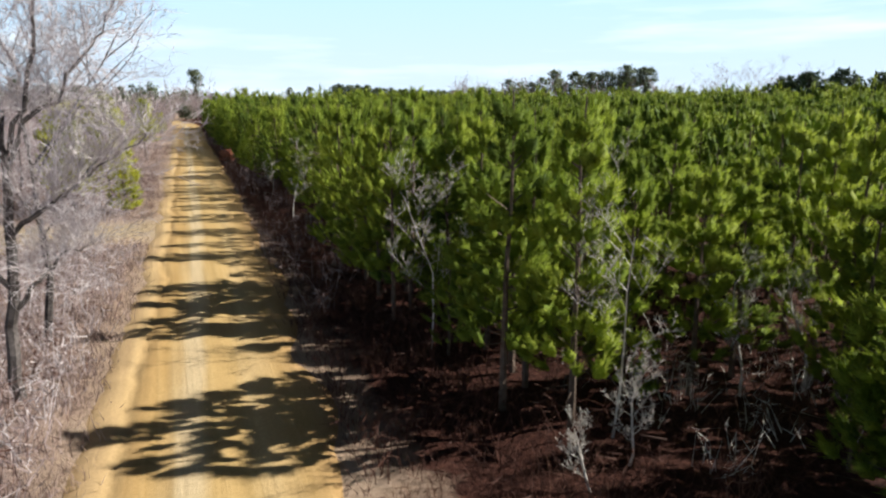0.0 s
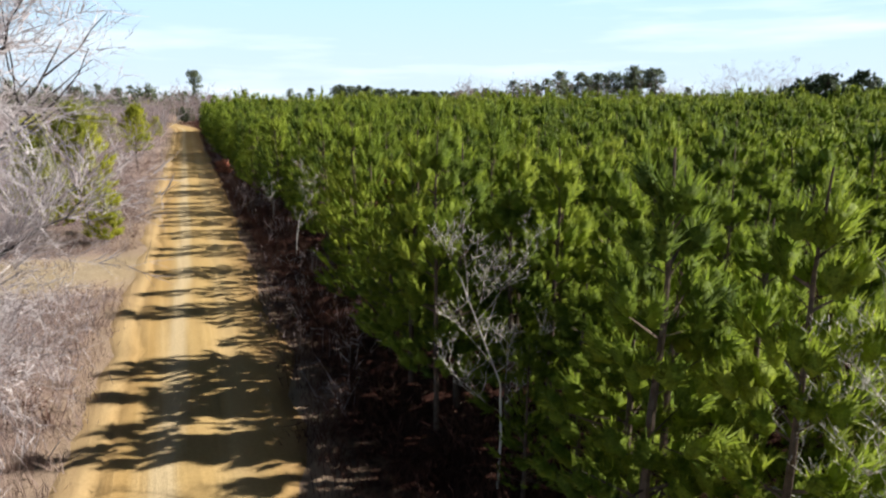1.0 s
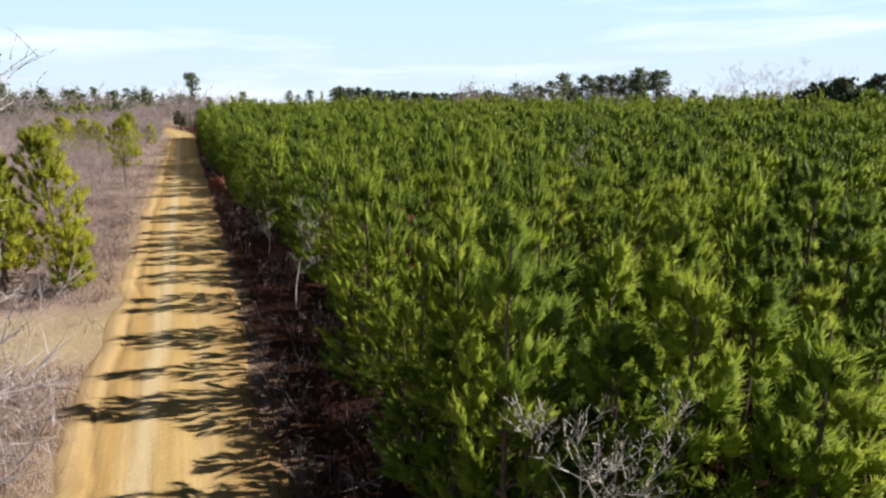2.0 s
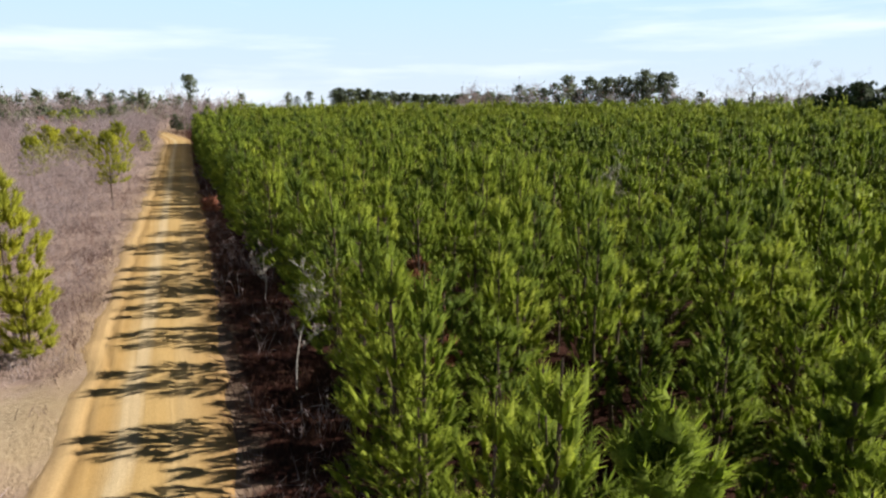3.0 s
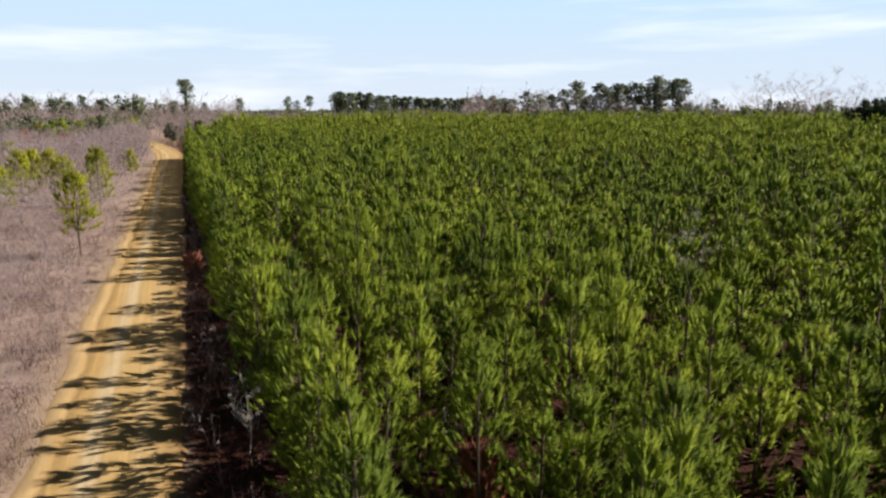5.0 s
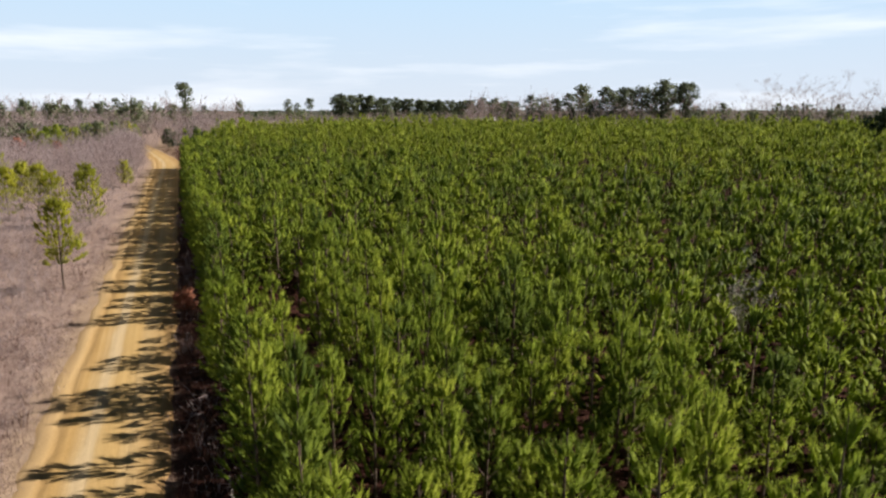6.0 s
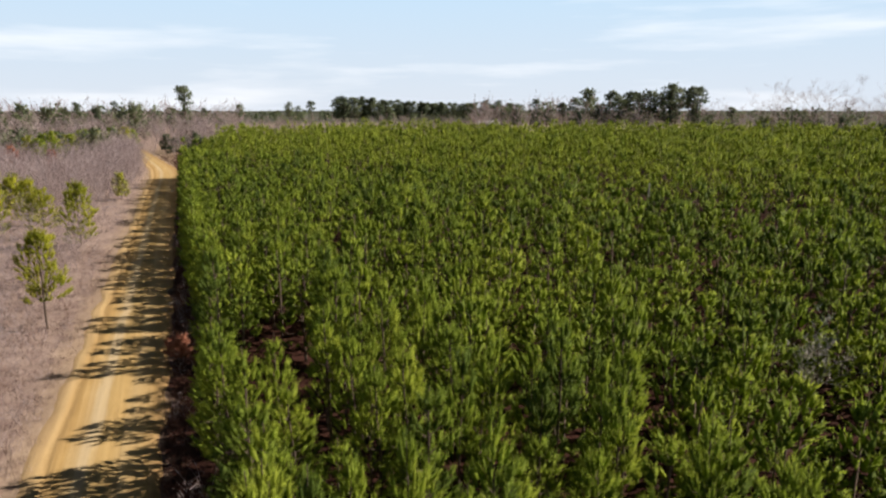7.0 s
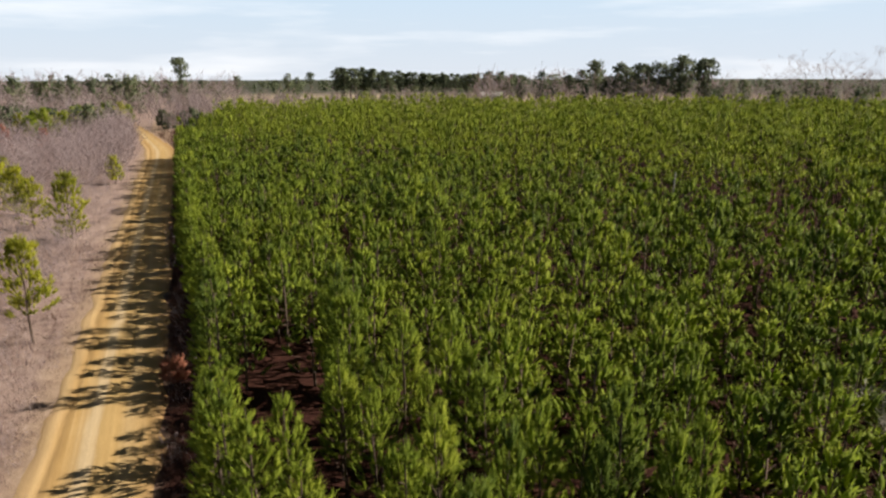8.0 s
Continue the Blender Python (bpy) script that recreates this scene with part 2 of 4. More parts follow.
def loose_needles(base, axis, e1, e2, length, radius, us, fat, mass, needles, blade, r):
    """The needles that stand out round a shoot, like a bottle brush."""
    n = len(base)
    m = n * needles
    if not m:
        return mass
    w = np.repeat(np.arange(n), needles)
    u, a = r.uniform(0.0, 1.0, m) ** 0.8, r.uniform(0, 6.28, m)
    side = e1[w] * np.cos(a)[:, None] + e2[w] * np.sin(a)[:, None]
    shell = np.interp(u, us, fat) * radius[w] * 0.6
    start = base[w] + axis[w] * (u * length[w])[:, None] + side * shell[:, None]
    slant = r.uniform(0.2, 0.85, m) * (1.1 - 0.65 * u)
    bv, bt = blades(start, side * slant[:, None] + axis[w] * 0.6, blade[0] * r.uniform(0.7, 1.3, m), blade[1] * r.uniform(0.7, 1.3, m), r)
    heart = base[w] + axis[w] * (u * length[w] - 0.1)[:, None]
    return join([mass, puffed(bv, bt, heart)])


def plumes(base, axis, length, radius, sides, needles, blade, r):
    """Upright shoots: each a lumpy, pointed mass of needles round its stem, with loose needles standing out."""
    n = len(base)
    axis = axis / np.linalg.norm(axis, axis=1, keepdims=True)
    ref = np.where(np.abs(axis[:, 2:3]) > 0.93, [[1.0, 0, 0]], [[0, 0, 1.0]])
    e1 = np.cross(axis, ref)
    e1 /= np.linalg.norm(e1, axis=1, keepdims=True)
    e2 = np.cross(axis, e1)
    us, fat = ((0.0, 0.38, 0.8), (0.35, 1.0, 0.72)) if sides > 3 else ((0.0, 0.5), (0.5, 1.0)) if sides > 2 else ((0.15,), (1.0,))
    k, sides = len(us), max(sides, 3)
    ang = np.arange(sides) * 2 * np.pi / sides
    turn = r.uniform(0, 6.28, (n, 1, 1)) + r.normal(size=(n, k, 1)) * 0.4 + ang[None, None]
    rad = radius[:, None, None] * np.array(fat)[None, :, None] * r.uniform(0.7, 1.3, (n, k, sides))
    out = e1[:, None, None] * np.cos(turn)[..., None] + e2[:, None, None] * np.sin(turn)[..., None]
    rise = length[:, None, None] * (np.array(us)[None, :, None] + r.normal(size=(n, k, sides)) * 0.05)
    v = base[:, None, None] + axis[:, None, None] * rise[..., None] + out * rad[..., None]
    nrm = out + axis[:, None, None] * ((np.array(us) - 0.3) * 1.3)[None, :, None, None] + r.normal(size=out.shape) * 0.3
    nrm /= np.linalg.norm(nrm, axis=-1, keepdims=True)
    tip = base + axis * length[:, None]
    per = k * sides + 1
    v = np.concatenate([v.reshape(n, -1, 3), tip[:, None]], 1).reshape(-1, 3)
    crest = axis + r.normal(size=axis.shape) * 0.8
    crest /= np.linalg.norm(crest, axis=1, keepdims=True)
    nrm = np.concatenate([nrm.reshape(n, -1, 3), crest[:, None]], 1).reshape(-1, 3)
    pat = []
    for q in range(sides):
        c = (q + 1) % sides
        for i in range(k - 1):
            pat += [(i * sides + q, i * sides + c, (i + 1) * sides + q), (i * sides + c, (i + 1) * sides + c, (i + 1) * sides + q)]
        pat.append(((k - 1) * sides + q, (k - 1) * sides + c, per - 1))
    t = (np.arange(n)[:, None, None] * per + np.array(pat)[None]).reshape(-1, 3)
    face = np.cross(v[t[:, 1]] - v[t[:, 0]], v[t[:, 2]] - v[t[:, 0]])
    if (face * nrm[t[:, 0]]).sum() < 0:
        t = t[:, [0, 2, 1]]
    return loose_needles(base, axis, e1, e2, length, radius, us, fat, (v, t, nrm), needles, blade, r)


def pine_shape(seed, height, base, spread, fat=0.17, long=0.72, sides=5, needles=14, blade=(0.2, 0.04), whorl=0.55, laterals=2, dead=8, taper=0.7, split=False):
    """A young planted pine: straight stem, whorls of rising limbs, each limb ending in upright needle plumes."""
    r = np.random.default_rng(seed)
    fine = dead > 0
    lean = r.normal(size=2) * 0.12
    zs = np.linspace(0, height, 7 if fine else 3)
    stem = np.stack([lean[0] * (zs / height) ** 2, lean[1] * (zs / height) ** 2, zs], 1)
    stem[1:, :2] += r.normal(size=(len(zs) - 1, 2)) * 0.025
    radii = np.interp(zs, [0, height], [0.011 * height + 0.01, 0.012])
    trunk, wood = tube(stem, radii, 6 if fine else 3), []

    def centre(z):
        return np.array([np.interp(z, zs, stem[:, 0]), np.interp(z, zs, stem[:, 1]), z])

    pos, axis, size, girth = [], [], [], []
    lp, lq = [], []

    def plume(p, way, big):
        pos.append(p)
        axis.append(way + r.normal(size=3) * 0.1)
        size.append(long * big * r.uniform(0.75, 1.25))
        girth.append(fat * (0.55 + 0.45 * big) * r.uniform(0.8, 1.2))

    z = base
    up = np.array([0, 0, 1.0])
    while z < height - 0.5:
        s = (z - base) / (height - base)
        turn = r.uniform(0, 6.28)
        k = r.integers(4, 6)
        for i in range(k):
            az = turn + i * 6.28 / k + r.normal() * 0.35
            reach = spread * (1 - s) ** taper * min(1.0, 0.75 + 0.8 * s) * r.uniform(0.55, 1.15)
            lift = radians(10 + 42 * s) + r.normal() * 0.12
            out = np.array([math.cos(az) * math.cos(lift), math.sin(az) * math.cos(lift), math.sin(lift)])
            flat = np.array([math.cos(az), math.sin(az), 0])
            cross = np.array([-math.sin(az), math.cos(az), 0])
            p0 = centre(z + r.normal() * 0.08)
            lp.append(p0)
            lq.append(p0 + out * reach * 0.95)
            way = up * (0.75 + 0.4 * s) + flat * (0.6 - 0.42 * s)
            plume(p0 + out * reach * 0.72, way, 1.0)
            if laterals and reach > 0.5:
                for q in (-1, 1, -0.6, 0.6)[:laterals]:
                    plume(p0 + out * reach * r.uniform(0.35, 0.8) + cross * q * reach * r.uniform(0.16, 0.36), way + cross * q * 0.35, 0.85)
        z += whorl * r.uniform(0.75, 1.25)
    for q in range(3):
        a = r.uniform(0, 6.28)
        plume(centre(height - 0.75) + np.array([math.cos(a), math.sin(a), 0]) * 0.08, up + np.array([math.cos(a), math.sin(a), 0]) * 0.35, 0.7)
    plume(centre(height - 0.8), up, 1.05)
    lp, lq = np.array(lp), np.array(lq)
    wood.append(slivers(lp, lq, 0.045, r))
    if dead:
        z0 = r.uniform(0.4, base + 0.3, dead)
        az = r.uniform(0, 6.28, dead)
        reach = r.uniform(0.4, 1.1, dead)
        p = np.stack([np.zeros(dead), np.zeros(dead), z0], 1)
        q = p + np.stack([np.cos(az) * reach, np.sin(az) * reach, r.uniform(-0.15, 0.25, dead)], 1)
        wood.append(slivers(p, q, 0.03, r))
    crown = plumes(np.array(pos), np.array(axis), np.array(size), np.array(girth), sides, needles, blade, r)
    return (trunk, join(wood), crown) if split else (join([trunk, *wood]), crown)


def bare_shape(seed, height, spread, radius, levels=3, forks=4, twig=0.03, sides=5, low=0.3, thick_to=1, limb=(0.38, 0.62)):
    """A leafless tree: stem, limbs that fork, and twigs."""
    r = np.random.default_rng(seed)
    wood, tp, tq, tw = [], [], [], []

    def grow(p, way, length, rad, level):
        n = 4
        pts, d = [p], way.copy()
        for _ in range(n):
            d = d + r.normal(size=3) * 0.16 + np.array([0, 0, 0.05])
            d /= np.linalg.norm(d)
            pts.append(pts[-1] + d * length / n)
        pts = np.array(pts)
        if level < thick_to:
            wood.append(tube(pts, np.linspace(rad, rad * 0.35, n + 1), sides if level == 0 else 3))
        else:
            tp.extend(pts[:-1])
            tq.extend(pts[1:] + (pts[1:] - pts[:-1]) * 0.15)
            tw.extend(np.linspace(max(rad * 2, twig), twig, n))
        if level >= levels:
            return
        for i in range(forks + (2 if level == 0 else 0)):
            u = low + (1 - low) * (i + r.uniform(0, 1)) / (forks + 2) if level == 0 else r.uniform(0.25, 1.0)
            f = u * n
            k = min(int(f), n - 1)
            at = pts[k] + (pts[k + 1] - pts[k]) * (f - k)
            az = r.uniform(0, 6.28)
            turn = np.array([math.cos(az), math.sin(az), r.uniform(0.1, 0.9)])
            new_way = d * 0.45 + turn * (spread if level == 0 else 0.75)
            new_way /= np.linalg.norm(new_way)
            grow(at, new_way, length * r.uniform(*limb), rad * 0.5, level + 1)

    grow(np.zeros(3), np.array([r.normal() * 0.06, r.normal() * 0.06, 1.0]), height * 0.82, radius, 0)
    twigs = slivers(np.array(tp), np.array(tq), np.array(tw), r) if tp else (np.zeros((0, 3)), np.zeros((0, 3), int))
    return join(wood), twigs


def place(shape, x, y, z, turn, size, tall):
    v, t, *n = shape
    c, s = math.cos(turn), math.sin(turn)
    w = np.empty_like(v)
    w[:, 0] = (v[:, 0] * c - v[:, 1] * s) * size + x
    w[:, 1] = (v[:, 0] * s + v[:, 1] * c) * size + y
    w[:, 2] = v[:, 2] * tall + z
    if n:
        m = n[0].copy()
        m[:, 0], m[:, 1] = n[0][:, 0] * c - n[0][:, 1] * s, n[0][:, 0] * s + n[0][:, 1] * c
        return w, t, m
    return w, t


def scatter(name, shapes, spots, materials, label, category):
    """One uncountable mass: many trees or plants joined. spots: x, y, turn, size, tall, which."""
    groups = []
    for g in range(len(materials)):
        groups.append(join([place(shapes[int(k)][g], x, y, float(land(x, y)) - 0.03, a, s, h) for x, y, a, s, h, k in spots]))
    normals = None
    if any(len(g) == 3 for g in groups):
        groups = [g if len(g) == 3 else (*g, flat_normals(*g)) for g in groups]
        v, t, normals = join(groups)
    else:
        v, t = join(groups)
    index = np.concatenate([np.full(len(g[1]), i) for i, g in enumerate(groups)])
    return tagged(new(name, tri_mesh(name, v, t, materials, index, normals=normals)), label, category, kind="stuff")


# ---- ground ----
def ground_material():
    """Pink-brown dead grass by the road and to its west, rust-brown pine straw under the trees with their shade put
    into its colour, pale stubble far out.
    """
    mat, n, l, bsdf = shader("ground_cover", 0.97, 0.1)
    pos = n.new("ShaderNodeNewGeometry").outputs["Position"]
    xyz = n.new("ShaderNodeSeparateXYZ")
    l.new(pos, xyz.inputs[0])
    fine, mid, big = noise_node(n, l, pos, 6.0, 6.0, 0.7), noise_node(n, l, pos, 0.9, 5.0), noise_node(n, l, pos, 0.09, 3.0)
    grass = ramp_node(n, l, fine, [(0.3, (0.22, 0.155, 0.14)), (0.5, (0.33, 0.245, 0.22)), (0.72, (0.45, 0.355, 0.32))])
    dull = ramp_node(n, l, mid, [(0.35, (0.19, 0.125, 0.11)), (0.65, (0.41, 0.315, 0.27))])
    grass = mix_node(n, l, 0.5, grass, dull)
    # rust-brown straw, its colour darkened to deepen the shade below the pines
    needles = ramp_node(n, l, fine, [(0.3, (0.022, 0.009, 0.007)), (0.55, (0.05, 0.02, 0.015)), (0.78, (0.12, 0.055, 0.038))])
    stubble = ramp_node(n, l, big, [(0.35, (0.30, 0.24, 0.16)), (0.6, (0.46, 0.38, 0.27))])
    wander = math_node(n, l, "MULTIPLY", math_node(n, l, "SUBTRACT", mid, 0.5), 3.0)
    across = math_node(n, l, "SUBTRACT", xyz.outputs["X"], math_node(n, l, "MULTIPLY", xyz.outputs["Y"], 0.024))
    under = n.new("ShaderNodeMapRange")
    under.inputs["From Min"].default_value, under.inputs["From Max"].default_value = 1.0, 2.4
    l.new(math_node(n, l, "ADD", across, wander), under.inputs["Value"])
    far = n.new("ShaderNodeMapRange")
    far.inputs["From Min"].default_value, far.inputs["From Max"].default_value = 255.0, 300.0
    reach = n.new("ShaderNodeVectorMath")
    reach.operation = "LENGTH"
    l.new(pos, reach.inputs[0])
    l.new(reach.outputs["Value"], far.inputs["Value"])
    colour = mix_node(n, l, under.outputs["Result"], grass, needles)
    east = n.new("ShaderNodeMapRange")
    east.inputs["From Min"].default_value, east.inputs["From Max"].default_value = 12.0, 40.0
    l.new(xyz.outputs["X"], east.inputs["Value"])
    colour = mix_node(n, l, math_node(n, l, "MULTIPLY", far.outputs["Result"], east.outputs["Result"]), colour, stubble)
    wooded = n.new("ShaderNodeMapRange")
    wooded.inputs["From Min"].default_value, wooded.inputs["From Max"].default_value = 520.0, 760.0
    l.new(reach.outputs["Value"], wooded.inputs["Value"])
    colour = mix_node(n, l, wooded.outputs["Result"], colour, (0.06, 0.065, 0.045))
    # a bare sandy clearing beside the road, and the road's sandy shoulders
    spot = n.new("ShaderNodeMapping")
    spot.inputs["Location"].default_value = (1.0, -10.2, 0.0)
    spot.inputs["Scale"].default_value = (0.13, 0.25, 0.0)
    l.new(pos, spot.inputs["Vector"])
    ring = n.new("ShaderNodeVectorMath")
    ring.operation = "LENGTH"
    l.new(spot.outputs["Vector"], ring.inputs[0])
    bare = n.new("ShaderNodeMapRange")
    bare.inputs["From Min"].default_value, bare.inputs["From Max"].default_value = 1.15, 0.75
    l.new(math_node(n, l, "ADD", ring.outputs["Value"], math_node(n, l, "MULTIPLY", math_node(n, l, "SUBTRACT", mid, 0.5), 0.9)), bare.inputs["Value"])
    sand = ramp_node(n, l, fine, [(0.3, (0.30, 0.225, 0.15)), (0.7, (0.46, 0.37, 0.26))])
    colour = mix_node(n, l, bare.outputs["Result"], colour, sand)
    shoulder = n.new("ShaderNodeMapRange")
    shoulder.inputs["From Min"].default_value, shoulder.inputs["From Max"].default_value = -5.4, -4.1
    l.new(math_node(n, l, "ADD", across, math_node(n, l, "MULTIPLY", wander, 0.6)), shoulder.inputs["Value"])
    west = math_node(n, l, "MULTIPLY", shoulder.outputs["Result"], math_node(n, l, "SUBTRACT", 1.0, under.outputs["Result"]))
    colour = mix_node(n, l, math_node(n, l, "MULTIPLY", west, 0.42), colour, (0.40, 0.29, 0.17))
    l.new(colour, bsdf.inputs["Base Color"])
    bump_node(n, l, math_node(n, l, "ADD", fine, mid), 0.8, 0.12, bsdf)
    return mat


def grid(xs, ys, height):
    gx, gy = np.meshgrid(xs, ys)
    v = np.stack([gx.ravel(), gy.ravel(), height(gx, gy).ravel()], 1)
    i = np.arange(len(ys) - 1)[:, None] * len(xs) + np.arange(len(xs) - 1)[None]
    i = i.ravel()
    w = len(xs)
    return v, np.concatenate([np.stack([i, i + 1, i + w + 1], 1), np.stack([i, i + w + 1, i + w], 1)])


def hummocks(x, y):
    z = land(x, y)
    away = np.clip(np.maximum(road_left(y) - x, x - road_right(y)) / 2.5, 0, 1)
    q = np.random.default_rng(21)
    lumps = sum(np.sin(x * f * math.cos(a) + y * f * math.sin(a) + p) / (0.6 + f) for f, a, p in zip(q.uniform(0.3, 3.4, 14), q.uniform(0, 6.28, 14), q.uniform(0, 6.28, 14)))
    return z + 0.07 * away * lumps * (np.hypot(x, y) < 250)


xs = np.concatenate([[-4200, -2400, -1200, -600, -300, -160, -100, -70, -50], np.arange(-40, 60, 0.8), np.arange(60, 320, 10), [400, 600, 1200, 2400, 4200]])
ys = np.concatenate([[-4200, -2000, -800, -300, -120, -60, -30], np.arange(-20, 130, 0.8), np.arange(130, 400, 6), [450, 600, 900, 1400, 2200, 3200, 4500]])
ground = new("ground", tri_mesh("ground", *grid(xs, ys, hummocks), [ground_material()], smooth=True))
tagged(ground, "dry winter grass and shade-darkened brown pine straw on gently rising land", "ground", kind="structure")


# ---- dirt road ----
def road_material():
    mat, n, l, bsdf = shader("yellow_sand_road", 0.95, 0.15)
    pos = n.new("ShaderNodeNewGeometry").outputs["Position"]
    along = n.new("ShaderNodeMapping")
    along.inputs["Scale"].default_value = (3.2, 0.045, 1.0)
    along.inputs["Rotation"].default_value = (0, 0, 0.022)
    l.new(pos, along.inputs["Vector"])
    streak = noise_node(n, l, along.outputs["Vector"], 1.0, 4.0, 0.6)
    patch, grit = noise_node(n, l, pos, 0.22, 4.0), noise_node(n, l, pos, 14.0, 5.0, 0.75)
    base = ramp_node(n, l, streak, [(0.32, (0.335, 0.20, 0.072)), (0.5, (0.43, 0.277, 0.112)), (0.68, (0.565, 0.405, 0.21))])
    tone = ramp_node(n, l, patch, [(0.35, (0.317, 0.195, 0.0779)), (0.65, (0.495, 0.349, 0.166))])
    colour = mix_node(n, l, 0.35, base, tone)
    uv = n.new("ShaderNodeSeparateXYZ")
    l.new(n.new("ShaderNodeTexCoord").outputs["UV"], uv.inputs[0])
    sway = math_node(n, l, "MULTIPLY", math_node(n, l, "SUBTRACT", patch, 0.5), 0.09)
    place_across = math_node(n, l, "ADD", math_node(n, l, "ADD", uv.outputs["X"], sway), math_node(n, l, "MULTIPLY", math_node(n, l, "SUBTRACT", streak, 0.5), 0.12))
    bands = ramp_node(n, l, place_across, [(0.0, (0.48, 0.345, 0.215)), (0.10, (0.55, 0.395, 0.215)), (0.17, (0.40, 0.255, 0.11)), (0.25, (0.475, 0.31, 0.125)), (0.34, (0.574, 0.42, 0.222)), (0.38, (0.67, 0.55, 0.37)), (0.44, (0.67, 0.55, 0.37)), (0.49, (0.495, 0.349, 0.155)), (0.62, (0.515, 0.359, 0.155)), (0.70, (0.594, 0.44, 0.234)), (0.85, (0.435, 0.287, 0.121)), (1.0, (0.357, 0.215, 0.11))])
    colour = mix_node(n, l, 0.58, colour, bands)
    speck = ramp_node(n, l, grit, [(0.3, (0.62, 0.6, 0.56)), (0.6, (1.0, 1.0, 1.0))])
    l.new(mix_node(n, l, 0.55, colour, speck, "MULTIPLY"), bsdf.inputs["Base Color"])
    bump_node(n, l, math_node(n, l, "ADD", grit, math_node(n, l, "MULTIPLY", streak, 2.0)), 0.5, 0.03, bsdf)
    return mat


def road_mesh():
    ys = np.arange(-18, 335, 0.6)
    us = np.array([-0.03, 0.0, 0.03, 0.08, 0.13, 0.15, 0.17, 0.24, 0.30, 0.36, 0.44, 0.52, 0.60, 0.66, 0.72, 0.80, 0.88, 0.94, 1.0, 1.03])
    lift = np.array([-0.05, 0.0, 0.05, 0.06, 0.055, 0.01, 0.05, 0.045, 0.015, 0.05, 0.075, 0.08, 0.055, 0.02, 0.055, 0.05, 0.04, 0.05, 0.02, -0.12])
    r = np.random.default_rng(3)
    edge = np.convolve(r.normal(size=(len(ys) + 8)), np.ones(5) / 5, "same")[4:-4] * 0.3
    edge2 = np.convolve(r.normal(size=(len(ys) + 8)), np.ones(5) / 5, "same")[4:-4] * 0.1
    left, right = road_left(ys) + edge, road_right(ys) + edge2 * 3.5
    x = left[:, None] + (right - left)[:, None] * us[None]
    y = np.repeat(ys[:, None], len(us), 1)
    z = land(x, y) + lift[None] + 0.02 + r.normal(size=x.shape) * 0.006
    v = np.stack([x.ravel(), y.ravel(), z.ravel()], 1)
    w = len(us)
    i = (np.arange(len(ys) - 1)[:, None] * w + np.arange(w - 1)[None]).ravel()
    return v, np.concatenate([np.stack([i, i + 1, i + w + 1], 1), np.stack([i, i + w + 1, i + w], 1)])


road_v, road_t = road_mesh()
road = new("road", tri_mesh("road", road_v, road_t, [road_material()], smooth=True))
road_uv = road.data.uv_layers.new(name="across")
side_u = (road_v[:, 0] - road_left(road_v[:, 1])) / (road_right(road_v[:, 1]) - road_left(road_v[:, 1]))
road_uv.data.foreach_set("uv", np.stack([side_u[road_t.ravel()], road_v[road_t.ravel(), 1]], 1).astype(np.float32).ravel())
tagged(road, "yellow sandy dirt road with wheel tracks between pines", "road", kind="structure")


# ---- the planted pines ----
def pine_thing(seed, base, label, needles=36, blade=(0.19, 0.022), sides=3, fat=0.082, whorl=0.68, long=0.55, laterals=2):
    trunk, limbs, crown = pine_shape(seed, 6.3, base, 1.5, fat, long, sides, needles, blade, whorl, laterals, split=True)
    tree = new("pine_tree")
    part("trunk", trunk, PINE_BARK, tree)
    part("branchwork", limbs, PINE_BARK, tree)["kind"] = "stuff"
    part("crown", crown, NEEDLES, tree)
    return tagged(tree, label, "tree", "planted pines")


GAPS = [(10.4, 42.2, 1.2), (33.2, 58.6, 1.7), (4.7, 18.2, 1.5), (5.6, 18.6, 1.0), (10.8, 76.2, 2.3), (9.8, 72.2, 1.6), (9.2, 68.6, 1.1), (31.7, 57.7, 1.5), (30.3, 55.8, 1.3), (11.2, 46.3, 2.0), (9.9, 39.6, 1.6), (8.9, 37.6, 1.0), (9.0, 25.5, 1.3), (13.5, 22.0, 1.5), (12.8, 80.8, 2.2), (20.0, 38.0, 1.4), (33, 62, 1.5), (54.7, 110, 3.4), (58.5, 107.4, 3.4), (60, 103, 3.4), (63, 100.5, 3.4), (66, 95, 3.6), (64, 89, 3.8), (62, 84.5, 3.8), (53.6, 94.4, 1.8), (38, 108, 3), (44, 110, 3)]


